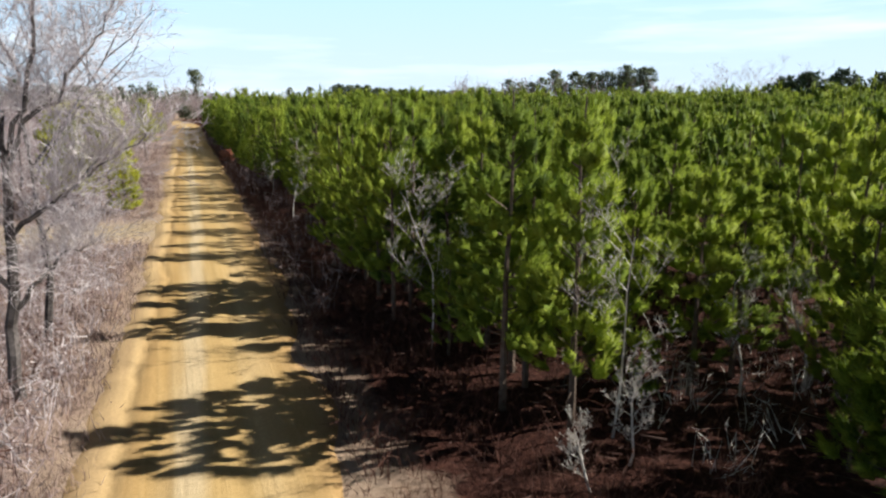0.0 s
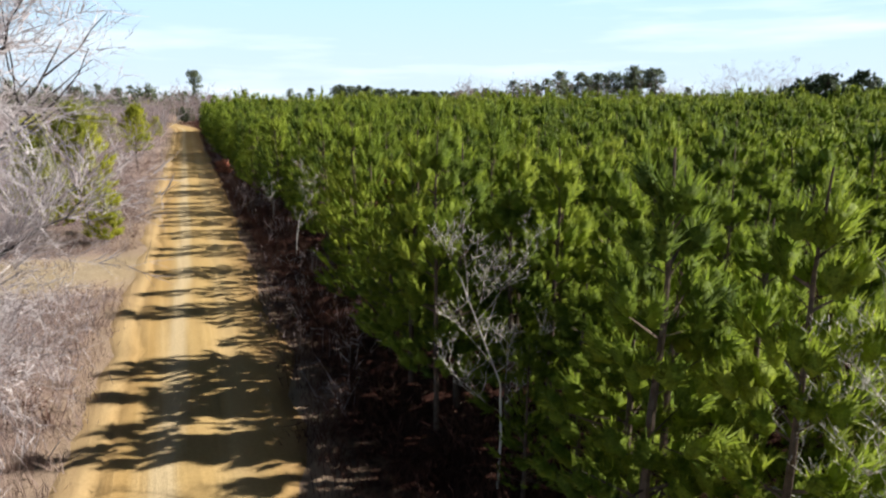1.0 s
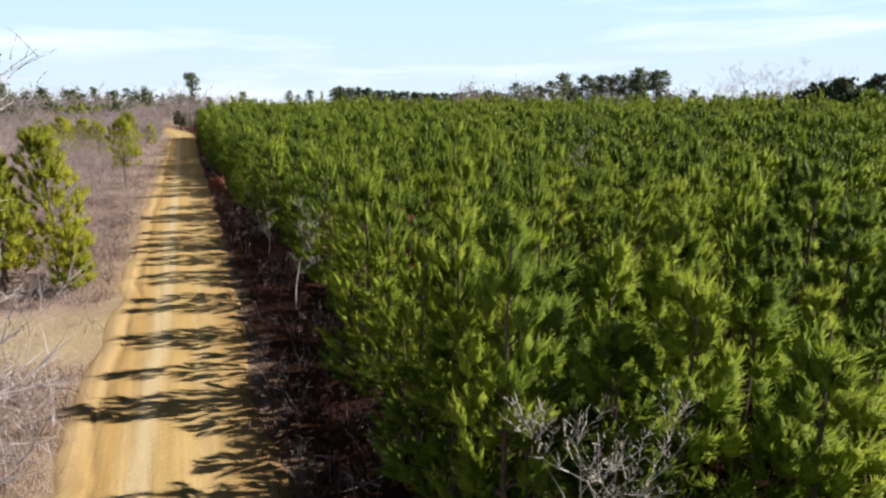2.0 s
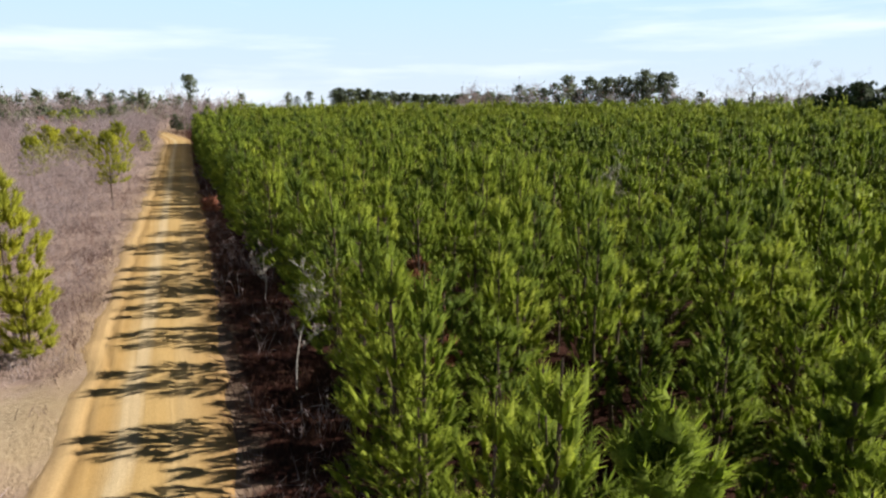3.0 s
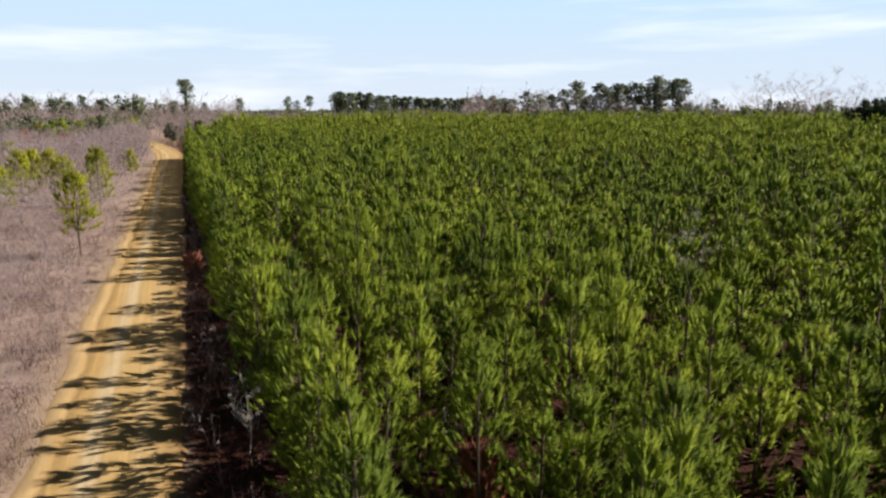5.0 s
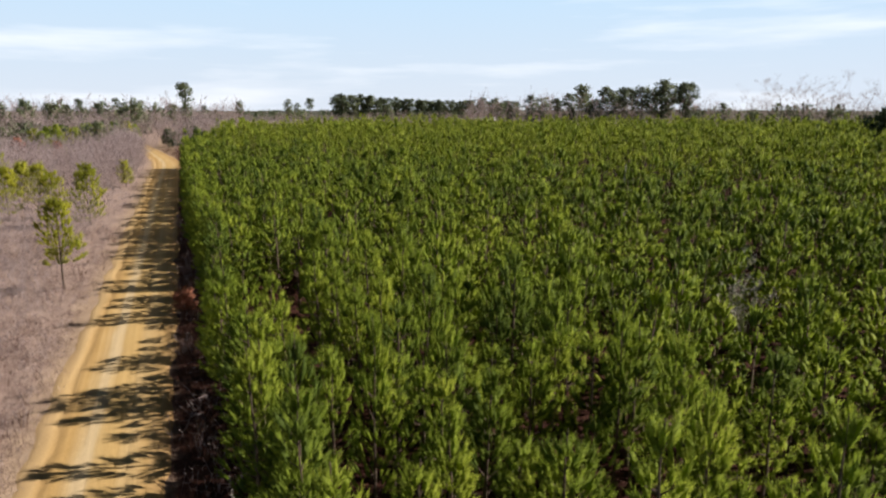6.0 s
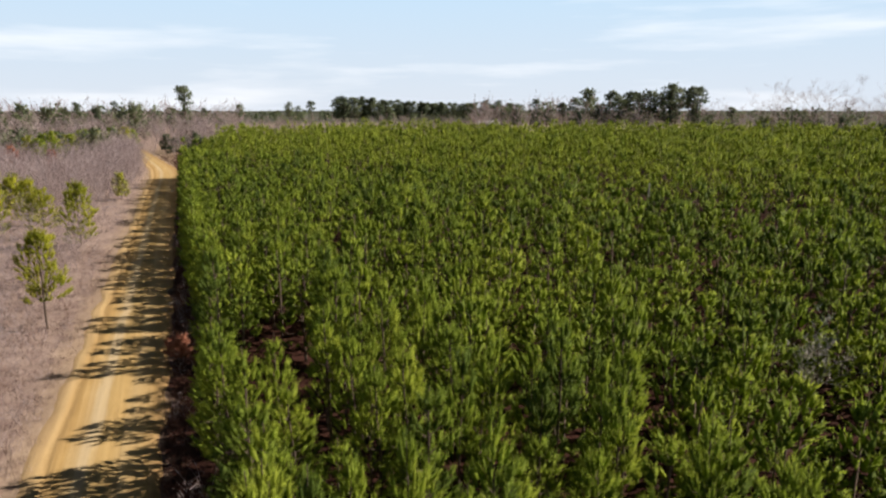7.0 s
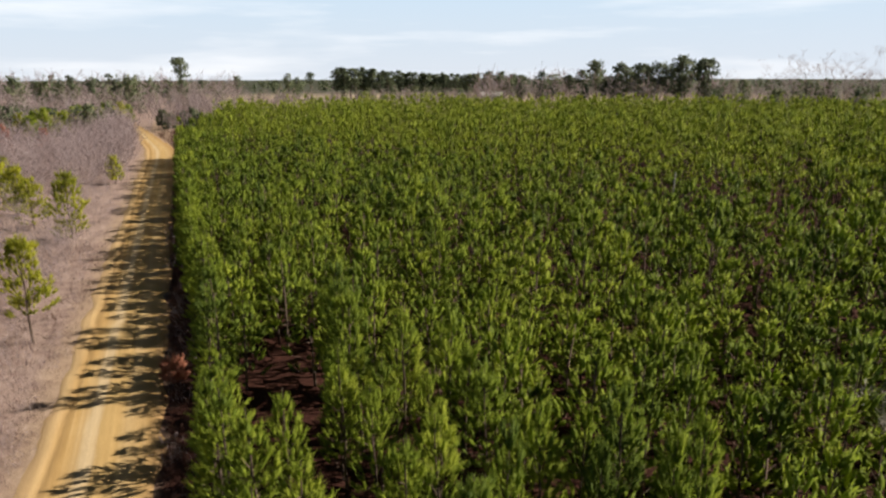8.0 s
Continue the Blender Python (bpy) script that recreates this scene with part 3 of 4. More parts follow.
def planted():
    """Rows parallel to the road, with slips and gaps: x, y, turn, size, tall, which."""
    r = np.random.default_rng(11)
    spots = []
    for row in range(0, 96):
        for k in range(0, 168):
            y = -8 + k * 1.8 + r.normal() * 0.6
            x = float(pine_edge(y)) + row * 2.3 + r.normal() * (0.65 if row else 0.3)
            roll, size, tall, which, turn = r.random(), r.uniform(0.8, 1.25), r.normal(0.95, 0.13 if y < 40 else 0.185), r.integers(0, 100), r.uniform(0, 6.28)
            ahead, aside = (x + 1.6) * 0.388 + (y - 2.3) * 0.922, (x + 1.6) * 0.922 - (y - 2.3) * 0.388
            away, bearing = math.hypot(x - 5.6, y - 43.6), math.degrees(math.atan2(x - 5.6, y - 43.6))
            if y > 187 and x < 15.5 + 0.06 * (y - 187):
                continue
            bald = max(0.0, math.sin(x * 0.31 + 1.7 * math.sin(y * 0.13)) * math.sin(y * 0.27 + x * 0.09)) ** 2
            if ahead < 12.0 and aside < ahead * 0.72 + 0.2 or roll < (0.11 if y < 36 and row else 0.07) + 0.13 * bald:
                continue
            if y > 60 and away > min(222 + max(0.0, bearing) * 1.9, 249):
                continue
            if away > 150 and roll > 0.7:
                continue
            if x - 9 > y * 1.6 or x + 30 < 0.2 * y:
                continue
            if any((x - gx) ** 2 + (y - gy) ** 2 < gr * gr for gx, gy, gr in GAPS):
                continue
            tall *= 1 + 0.09 * math.sin(x * 0.17 + 2.1 * math.sin(y * 0.07)) * math.sin(y * 0.11 + 0.6) - 0.12 * bald
            if ahead < 17 and aside > ahead * 0.7:
                tall *= 0.9
            if row < 2 and y > 95:
                tall *= 1.06
            elif row < 1 and 27 < y < 68:
                tall = max(tall, 0.95) * 1.14
            tall = min(tall * 0.95 if y < 34 and row else tall, 1.1 if y < 34 and x < 26 else 1.25)
            spots.append((x, y, turn, size * (1.15 if away > 150 else 1.0), max(0.56, tall + (0.5 * (roll - 0.35) if away > 105 else 0.0)), which))
    spots.append((5.6, 12.6, 1.0, 1.05, 1.08, 2))
    for x, y, tall in ((11.3, 7.4, 1.05), (9.6, 6.9, 1.0), (12.6, 9.6, 1.08), (12.2, 11.6, 1.0), (13.4, 13.2, 1.05), (9.0, 16.8, 0.72), (13.2, 18.6, 1.04)):
        spots.append((x, y, r.uniform(0, 6.28), r.uniform(0.95, 1.2), tall, r.integers(0, 100)))
    for x, y, tall in ((8.3, 7.6, 0.95), (5.9, 15.0, 1.05), (6.5, 13.9, 0.95), (5.4, 21.6, 1.05), (5.9, 23.5, 1.1), (5.6, 25.2, 1.08), (5.2, 27.3, 0.62), (5.5, 29.5, 0.66), (5.6, 31.6, 0.6), (6.9, 19.8, 1.04), (7.6, 18.1, 0.95), (8.6, 20.2, 0.96), (6.1, 20.2, 0.9), (9.3, 68.2, 0.5)):
        spots.append((x, y, r.uniform(0, 6.28), 1.15 if tall > 0.7 else 0.95, tall, r.integers(0, 100)))
    for x, y in ((13.4, 77.6), (13.2, 75.4), (12.9, 73.2), (13.8, 79.4)):
        spots.append((x, y, r.uniform(0, 6.28), 1.2, 1.22, r.integers(0, 100)))
    # low growth along the edge
    for y in np.arange(43, 90, 2.1):
        spots.append((float(pine_edge(y)) + r.uniform(-0.5, 0.7), y + r.normal() * 0.4, r.uniform(0, 6.28), r.uniform(0.7, 0.95), r.uniform(0.42, 0.66), r.integers(0, 100)))
    # the edge closes up farther along the road
    for y in np.arange(88, 187, 1.5):
        spots.append((float(pine_edge(y)) + r.uniform(-0.2, 1.0), y, r.uniform(0, 6.28), r.uniform(0.95, 1.25), r.uniform(0.65, 1.15), r.integers(0, 100)))
    # lower growth where the stand draws back from the bend
    for y in np.arange(189, 262, 1.7):
        for x in (13.2, 14.6):
            spots.append((x + 0.05 * (y - 189) + r.normal() * 0.4, y + r.normal() * 0.5, r.uniform(0, 6.28), r.uniform(1.0, 1.3), r.uniform(0.55, 0.8), r.integers(0, 100)))
    return spots


SPOTS = planted()


def is_near(s):
    return 3.5 < s[1] < 78 and s[0] < 9.5 + 0.42 * (s[1] + 2)


def is_mid(s):
    return s[0] + s[1] * 0.75 < 94 and s[1] > 26


def is_middle_far(s):
    return s[0] + s[1] * 0.75 < 140


def by_road(s):
    return 60 < s[1] < 188 and s[0] - float(pine_edge(s[1])) < 3.0


def at_verge(s):
    return 8 < s[1] < 118 and s[0] - float(pine_edge(s[1])) < 1.2


near = [s for s in SPOTS if at_verge(s)]
near += sorted((s for s in SPOTS if is_near(s) and not at_verge(s)), key=lambda s: s[0] + 0.3 * s[1])[:296 - len(near)]
near_set = set(near)
rest = [s for s in SPOTS if s not in near_set]
mid = [s for s in rest if is_mid(s) or by_road(s)]
middle = [s for s in rest if not is_mid(s) and not by_road(s) and is_middle_far(s)]
far = [s for s in rest if not is_mid(s) and not by_road(s) and not is_middle_far(s)]

models = [pine_thing(20 + i, b, "young planted pine with bright green needle tufts, in dense rows") for i, b in enumerate((1.7, 1.3, 1.9, 1.5, 1.2))]
edge_models = [pine_thing(40 + i, b, "young pine at the plantation edge, foliage nearly to the ground", 30) for i, b in enumerate((0.9, 0.6, 1.1))]
front_models = [pine_thing(50 + i, b, "young planted pine with long green needles and drooping lower limbs", 50, (0.2, 0.024), 4, 0.125, 0.72, 0.4) for i, b in enumerate((1.3, 0.9, 1.5, 0.8))]
used = set()
for x, y, turn, size, tall, which in near:
    at_edge = x - float(pine_edge(y)) < 1.6 and y > 17
    pool = edge_models if at_edge and y > 25 else front_models if y < 27 and x < 24 else models
    ob = pool[int(which) % len(pool)]
    size = size * 1.1 if at_edge else size
    m = Matrix.LocRotScale((x, y, float(land(x, y)) - 0.03), Euler((0, 0, turn)), (size, size, tall))
    if ob.name in used:
        copy_thing(ob, m @ Matrix.Diagonal((*(1 / c for c in ob.scale), 1)))
    else:
        used.add(ob.name)
        ob.matrix_basis = m

mid_shapes = [pine_shape(60 + i, 6.3, 1.0, 1.6, 0.11, 0.62, 3, 6, (0.25, 0.05), 0.82, 1, 0) for i in range(6)]
middle_shapes = [pine_shape(66 + i, 6.3, 2.2, 1.55, 0.13, 0.8, 3, 5, (0.32, 0.075), 0.85, 0, 0) for i in range(5)]
far_shapes = [pine_shape(72 + i, 6.3, 3.4, 1.4, 0.14, 1.0, 2, 1, (0.42, 0.13), 1.15, 0, 0) for i in range(5)]
for shapes, spots, wide, text in ((mid_shapes, mid, 1.14, "dense stand of young planted pines in rows"), (middle_shapes, middle, 1.12, "close-grown young pines farther into the stand"), (far_shapes, far, 1.0, "distant young pines closing into one canopy")):
    scatter("pine_stand", shapes, [(x, y, a, s * wide, h, k % len(shapes)) for x, y, a, s, h, k in spots], [PINE_BARK, NEEDLES], text, "trees")

# ---- along the west side of the road ----
def solo_pine(x, y, height, base, spread, seed, needles, label, group="roadside pines", turn=0.0):
    trunk, limbs, crown = pine_shape(seed, height, base, spread * 1.1, *((0.09, 0.5, 3, 40, (0.23, 0.03), 0.46, 4) if y < 100 else (0.11, 0.6, 3, 18, (0.27, 0.05), 0.5, 4) if y < 150 else (0.2, 0.75, 3, 6, (0.42, 0.14), 0.6, 3)), taper=0.5, split=True)
    tree = new("pine_tree")
    part("trunk", trunk, PINE_BARK, tree)
    part("branchwork", limbs, PINE_BARK, tree)["kind"] = "stuff"
    part("crown", crown, needles, tree)
    tree.matrix_basis = pose(x, y, float(land(x, y)) - 0.03, 0, 0, turn)
    return tagged(tree, label, "tree", group)


r_edge = np.random.default_rng(19)
ROADSIDE = "yellow-green young pine standing in bare brush beside the road"
for x, y, h, b, w, seed in ((-5.3, 49.6, 7.5, 1.2, 2.3, 101), (-7.2, 47.6, 5.6, 1.2, 1.8, 102), (-4.4, 47.4, 3.2, 0.3, 1.6, 103), (-8.6, 53.0, 6.2, 1.3, 2.0, 113), (-7.6, 50.2, 6.6, 1.3, 2.2, 114), (-14.8, 130.1, 6.6, 1.0, 2.6, 115),
                            (-4.25, 92.6, 7.5, 2.1, 2.3, 104), (-5.0, 122.6, 7.2, 0.9, 3.0, 105), (-9.8, 130.6, 5.8, 0.9, 2.8, 106),
                            (-2.8, 160.6, 4.2, 0.5, 1.9, 107), (-12.8, 139.0, 6.2, 1.0, 2.6, 108), (-15.0, 118.0, 5.8, 1.0, 2.4, 109),
                            (-18.8, 164.6, 4.4, 0.8, 2.2, 110), (-16.4, 150.0, 5.4, 1.0, 2.2, 111), (-23.5, 172.0, 5.4, 1.0, 2.3, 112)):
    solo_pine(x, y, h, b, w, seed, YELLOW_NEEDLES, ROADSIDE)
for i in range(30):
    u = (i + r_edge.uniform(0, 1)) / 30
    x, y = -27 + 21 * u + r_edge.normal() * 1.0, 231 + 52 * u + r_edge.normal() * 4
    solo_pine(x, y, r_edge.uniform(5.6, 7.8), 0.5, 2.9, 140 + i, YELLOW_NEEDLES if i % 2 else NEEDLES, "olive-green pine by the bend of the road", "pines at the bend")
for i in range(9):
    x, y = r_edge.uniform(3.5, 16), r_edge.uniform(254, 276)
    solo_pine(x, y, r_edge.uniform(4.0, 6.0), 0.4, 2.3, 165 + i, HAZED_NEEDLES, "dark green pine behind the end of the plantation", "pines at the bend")
solo_pine(-27.6, 214.0, 6.0, 1.0, 2.2, 120, RUST, "dead pine with rust-red needles among bare thicket", "dead pines")
solo_pine(-19.5, 212.0, 5.0, 1.0, 1.8, 121, RUST, "dead pine with rust-red needles among bare thicket", "dead pines")


def bare_thing(name, x, y, shape, bark, twig, label, group, turn=0.0, scale=1.0):
    wood, twigs = shape
    tree = new(name)
    part("trunk", wood, bark, tree)
    part("branchwork", twigs, twig, tree)["kind"] = "stuff"
    tree.matrix_basis = Matrix.LocRotScale((x, y, float(land(x, y)) - 0.04), Euler((0, 0, turn)), (scale, scale, scale))
    return tagged(tree, label, "tree", group)


# the large grey tree by the road, with its leaning neighbour
OLD = "tall leafless grey hardwood tree with crooked limbs beside the road"
crook = [((-0.1, 0, 0), (-0.05, 0, 1.95), (0.15, 0.1, 4.0), (0.25, 0, 5.3), (0.2, 0.2, 7.2), (0.4, 0.1, 9.2), (0.3, 0, 11.2)),
         ((0.1, 0, 3.8), (0.65, -0.1, 4.3), (1.25, -0.1, 4.65), (1.7, 0.1, 5.1), (2.15, 0.1, 5.4), (3.1, 0.2, 6.0)),
         ((0.25, 0, 5.2), (0.7, 0.1, 6.4), (1.35, 0.1, 6.75), (1.75, 0, 7.55), (2.35, 0.1, 8.2), (2.7, 0.2, 9.0)),
         ((0.2, 0, 5.4), (0.75, -0.2, 6.8), (1.1, -0.2, 8.1), (1.25, -0.3, 9.4), (1.3, -0.3, 10.8)),
         ((0.0, 0, 2.7), (-0.8, 0.3, 3.6), (-1.5, 0.6, 4.9), (-2.0, 0.8, 6.4)),
         ((0.1, 0, 2.2), (0.6, 0.2, 2.9), (1.2, 0.3, 3.4), (1.7, 0.3, 3.5))]


def crooked_tree():
    """Stem and main limbs, each with forked side branches and twigs."""
    r = np.random.default_rng(8)
    wood, tp, tq, tw = [], [], [], []
    for n, limb in enumerate(crook):
        pts = np.array(limb, float)
        u = np.linspace(0, len(pts) - 1, 3 * len(pts))
        fine = np.stack([np.interp(u, range(len(pts)), pts[:, c]) for c in range(3)], 1)
        fine[1:] += r.normal(size=fine[1:].shape) * 0.035
        wood.append(tube(fine, np.linspace(0.15 if n == 0 else 0.065, 0.015, len(fine)), 7 if n == 0 else 5))
        for k in range(3 if n else 9, len(fine)):
            for _ in range(8 if n else 5):
                d = r.normal(size=3) * (0.8, 0.8, 0.5) + (0, 0, 0.45) + (fine[k] - fine[k - 1]) * 1.5
                d /= np.linalg.norm(d)
                long = r.uniform(0.5, 1.8)
                p = fine[k]
                for q in range(4):
                    d = d + r.normal(size=3) * 0.25
                    e = p + d / np.linalg.norm(d) * long / 4
                    tp.append(p)
                    tq.append(e + (e - p) * 0.12)
                    tw.append(0.028 - 0.005 * q)
                    for _ in range(2):
                        f = r.normal(size=3) * 0.6 + d + (0, 0, 0.3)
                        g = e + f / np.linalg.norm(f) * r.uniform(0.2, 0.55)
                        tp.append(e)
                        tq.append(g)
                        tw.append(0.016)
                        for _ in range(5):
                            f2 = f + r.normal(size=3) * 0.7
                            tp.append(e + (g - e) * r.uniform(0.4, 0.9))
                            tq.append(tp[-1] + f2 / np.linalg.norm(f2) * r.uniform(0.2, 0.55))
                            tw.append(0.009)
                    p = e
    return wood, slivers(np.array(tp), np.array(tq), np.array(tw), r)


limbs, haze_of_twigs = crooked_tree()
old_tree = bare_thing("bare_tree", -5.1, 18.8, (limbs[0], haze_of_twigs), DARK_BARK, HAZE_TWIGS, OLD, "bare trees by the road")
for limb in limbs[1:]:
    part("limb", limb, DARK_BARK, old_tree)
bare_thing("bare_tree", -5.3, 23.3, bare_shape(202, 9.5, 1.0, 0.12, 4, 4, 0.016, 6, 0.25, 3), DARK_BARK, HAZE_TWIGS, OLD, "bare trees by the road", 2.0)
bare_thing("bare_tree", -7.4, 27.0, bare_shape(203, 8.5, 0.95, 0.11, 4, 3, 0.018, 6, 0.25, 2), DARK_BARK, HAZE_TWIGS, OLD, "bare trees by the road", 4.0)

# bleached dead saplings along the edge of the pines
DEAD = "bleached leafless sapling standing dead at the edge of the pines"
for i, (x, y, h) in enumerate(((4.73, 18.13, 5.4), (6.2, 12.0, 5.4), (4.88, 40.6, 4.7), (5.4, 52.2, 3.2), (11.6, 46.8, 3.0), (33.4, 58.8, 6.2), (34.4, 59.8, 5.4), (4.6, 10.4, 1.6), (10.3, 12.6, 3.4), (11.9, 12.2, 3.4), (5.7, 10.9, 2.2))):
    bare_thing("dead_sapling", x, y, bare_shape(220 + i, h, 0.9, 0.03, *((3, 9, 0.013, 5, 0.3, 1, (0.24, 0.42)) if y < 55 else (3, 7, 0.03, 5, 0.2, 1, (0.26, 0.46)))), PALE_BARK, PALE_BARK, DEAD, "dead saplings", i)

# small pines low in the front of the stand
for x, y, small, turn in ((9.4, 9.3, 0.4, 1.0), (8.2, 14.4, 0.45, 2.0), (5.0, 17.6, 0.5, 3.0), (5.4, 26.5, 0.45, 4.0)):
    m = Matrix.LocRotScale((x, y, float(land(x, y)) - 0.03), Euler((0, 0, turn)), (small * 1.25, small * 1.25, small))
    copy_thing(edge_models[0], m @ Matrix.Diagonal((*(1 / c for c in edge_models[0].scale), 1)))

# a dead pole that stands above the canopy
snag = new("snag")
r = np.random.default_rng(5)
zs = np.linspace(0, 7.0, 8)
pole = tube(np.stack([0.05 * np.sin(zs), 0.04 * zs / 4, zs], 1), np.linspace(0.15, 0.07, 8), 7)
part("trunk", pole, PALE_BARK, snag)
p = np.stack([np.zeros(9), np.zeros(9) + 0.05, r.uniform(4, 6.6, 9)], 1)
q = p + r.normal(size=(9, 3)) * (0.35, 0.35, 0.1)
part("stubs", slivers(p, q, 0.06, r), GREY_BARK, snag)
snag.matrix_basis = pose(54.6, 96.6, float(land(54.6, 96.6)) - 0.05)
tagged(snag, "dead grey tree pole standing above young pines", "tree")

# rust-coloured dead pines inside the stand and by the verge
for i, (x, y, h) in enumerate(((9.1, 38.7, 4.2), (4.6, 82.1, 2.0), (11.3, 44.4, 3.6))):
    solo_pine(x, y, h, 0.25, 0.35 * h + 0.2, 240 + i, RUST, "small dead pine with rust-red needles among green pines", "dead pines")


def grass_tuft(seed, tall, wide, count, blade):
    r = np.random.default_rng(seed)
    base = np.concatenate([r.normal(size=(count, 2)) * wide * 0.4, np.zeros((count, 1))], 1)
    way = np.concatenate([r.normal(size=(count, 2)) * 0.55, np.ones((count, 1))], 1)
    return (blades(base, way, r.uniform(0.5, 1.1, count) * tall, np.full(count, blade), r),)


def weed(seed, tall, count):
    """A dead broad-stemmed weed: upright stems with side twigs."""
    r = np.random.default_rng(seed)
    base = np.concatenate([r.normal(size=(count, 2)) * 0.16, np.zeros((count, 1))], 1)
    top = base + np.concatenate([r.normal(size=(count, 2)) * 0.3 * tall, r.uniform(0.6, 1.1, (count, 1)) * tall], 1)
    u = r.uniform(0.35, 0.95, (count * 2, 1))
    k = r.integers(0, count, count * 2)
    mid = base[k] + (top - base)[k] * u
    out = mid + r.normal(size=(count * 2, 3)) * (0.2, 0.2, 0.1) * tall + (0, 0, 0.08 * tall)
    return (join([slivers(base, top, 0.02, r), slivers(mid, out, 0.022, r)]),)


r = np.random.default_rng(77)


def strip(n, y0, y1, left, right, power=1.0, smalls=(0.6, 1.3), kinds=4):
    """Random spots between two lines that run along the road."""
    spots = []
    for _ in range(n):
        y = y0 + (y1 - y0) * r.random() ** power
        a, b = left(y), right(y)
        x = a + (b - a) * r.random()
        s = r.uniform(*smalls)
        spots.append((x, y, r.uniform(0, 6.28), s, s * r.uniform(0.8, 1.2), r.integers(0, kinds)))
    return spots


def west_limit(y):
    return min(-13.0, -0.235 * (y - 12) - 3.5)


def clear(s):
    """Keeps the bare clearing and the sandy opening beside it free."""
    return not (36.5 < s[1] < 45.2 and s[0] < -2.6 + 0.02 * s[1])


tufts = [grass_tuft(300 + i, 0.42, 0.55, 12, 0.022) for i in range(4)]
spots = [s for s in strip(10500, 4, 120, west_limit, lambda y: float(road_left(y)) - 0.15, 1.3) if clear(s) or r.random() < 0.08]
scatter("dry_grass", tufts, spots, [STRAW], "pinkish-tan dead grass beside the dirt road", "grass")
weeds = [weed(310 + i, 0.8, 7) for i in range(4)]
spots = [s for s in strip(3200, 4, 170, west_limit, lambda y: float(road_left(y)) - 0.6, 1.2) if clear(s)]
scatter("dead_weeds", weeds, spots, [TWIGS], "grey-pink leafless weeds and low brush by the road", "brush")
spots = [s for s in strip(620, 4, 38, lambda y: -14.0, lambda y: float(road_left(y)) - 0.7, 1.0, (0.7, 1.5)) if ((s[0] + 6.0) / 7.0) ** 2 + ((s[1] - 21) / 15) ** 2 < r.uniform(0.25, 1.3)]
scatter("dead_weeds", weeds, spots, [HAZE_TWIGS], "pale grey brush below the bare roadside trees", "brush")
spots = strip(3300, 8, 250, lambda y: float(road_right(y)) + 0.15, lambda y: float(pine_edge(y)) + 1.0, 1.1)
scatter("dead_weeds", weeds, spots, [BROWN], "red-brown dead weeds, darkened for shade under the edge pines", "brush")
spots = [s for s in strip(1100, 14, 120, west_limit, lambda y: float(road_left(y)) - 0.5, 1.2) if clear(s)]
scatter("dead_weeds", weeds, spots, [BROWN], "scattered reddish-brown dead weeds in pale grass", "brush")
spots = strip(170, 22, 150, lambda y: float(road_right(y)) + 0.25, lambda y: float(pine_edge(y)) - 0.6, 1.1, (0.7, 1.7))
scatter("dead_weeds", weeds, spots, [TWIGS], "pale grey-pink leafless bushes on the shaded verge", "brush")
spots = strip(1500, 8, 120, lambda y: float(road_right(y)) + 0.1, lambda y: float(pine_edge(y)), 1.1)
scatter("dry_grass", tufts, spots, [BROWN], "brown dead grass, darkened for the shaded verge", "grass")
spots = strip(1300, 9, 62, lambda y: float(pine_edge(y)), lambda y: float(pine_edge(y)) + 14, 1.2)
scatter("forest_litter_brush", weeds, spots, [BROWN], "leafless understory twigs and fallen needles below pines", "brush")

spots = strip(48, 9.5, 16, lambda y: float(pine_edge(y)) + 2.2, lambda y: float(pine_edge(y)) + 10, 1.0, (0.5, 1.3))
scatter("dead_weeds", weeds, spots, [PALE_BARK], "bleached dead twigs and fallen boughs below the first pines", "brush")

# thicket of bare saplings west of the road
sap_shapes = [bare_shape(330 + i, 4.9, 0.6, 0.025, 2, 4, 0.036, 3, 0.1, 0) for i in range(6)]
hero = [s for s in strip(46, 50, 96, lambda y: west_limit(y) * 0.9, lambda y: float(road_left(y)) - 3.0, 1.0, (0.5, 0.85), 6)]
first = {}
for x, y, a, s, h, k in hero:
    m = Matrix.LocRotScale((x, y, float(land(x, y)) - 0.03), Euler((0, 0, a)), (s, s, h))
    if k in first:
        copy_thing(first[k], m @ Matrix.Diagonal((*(1 / c for c in first[k].scale), 1)))
    else:
        first[k] = bare_thing("bare_sapling", x, y, sap_shapes[k], GREY_BARK, TWIGS, "thin grey leafless sapling in roadside brush", "bare saplings")
        first[k].matrix_basis = m
low = strip(46, 15, 38, lambda y: -13.0, lambda y: float(road_left(y)) - 2.2, 1.0, (0.4, 0.75), 6)
for x, y, a, s, h, k in low:
    copy_thing(first[k], Matrix.LocRotScale((x, y, float(land(x, y)) - 0.03), Euler((0, 0, a)), (s, s, h)) @ Matrix.Diagonal((*(1 / c for c in first[k].scale), 1)))
spots = strip(420, 66, 120, west_limit, lambda y: float(road_left(y)) - 3.2, 1.0, (0.45, 0.85), 6)
spots += strip(520, 104, 158, lambda y: west_limit(y) - 4, lambda y: float(road_left(y)) - 2.2, 1.0, (0.6, 1.0), 6)
scatter("bare_thicket", sap_shapes, spots, [GREY_BARK, TWIGS], "loose pinkish-grey thicket of leafless saplings west of road", "thicket")
dense_shapes = [bare_shape(350 + i, 4.9, 0.6, 0.03, 2, 5, 0.055, 3, 0.1, 0) for i in range(6)]
spots = strip(820, 154, 226, lambda y: west_limit(y) * 0.62, lambda y: float(road_left(y)) - 1.6, 1.0, (0.75, 1.2), 6)
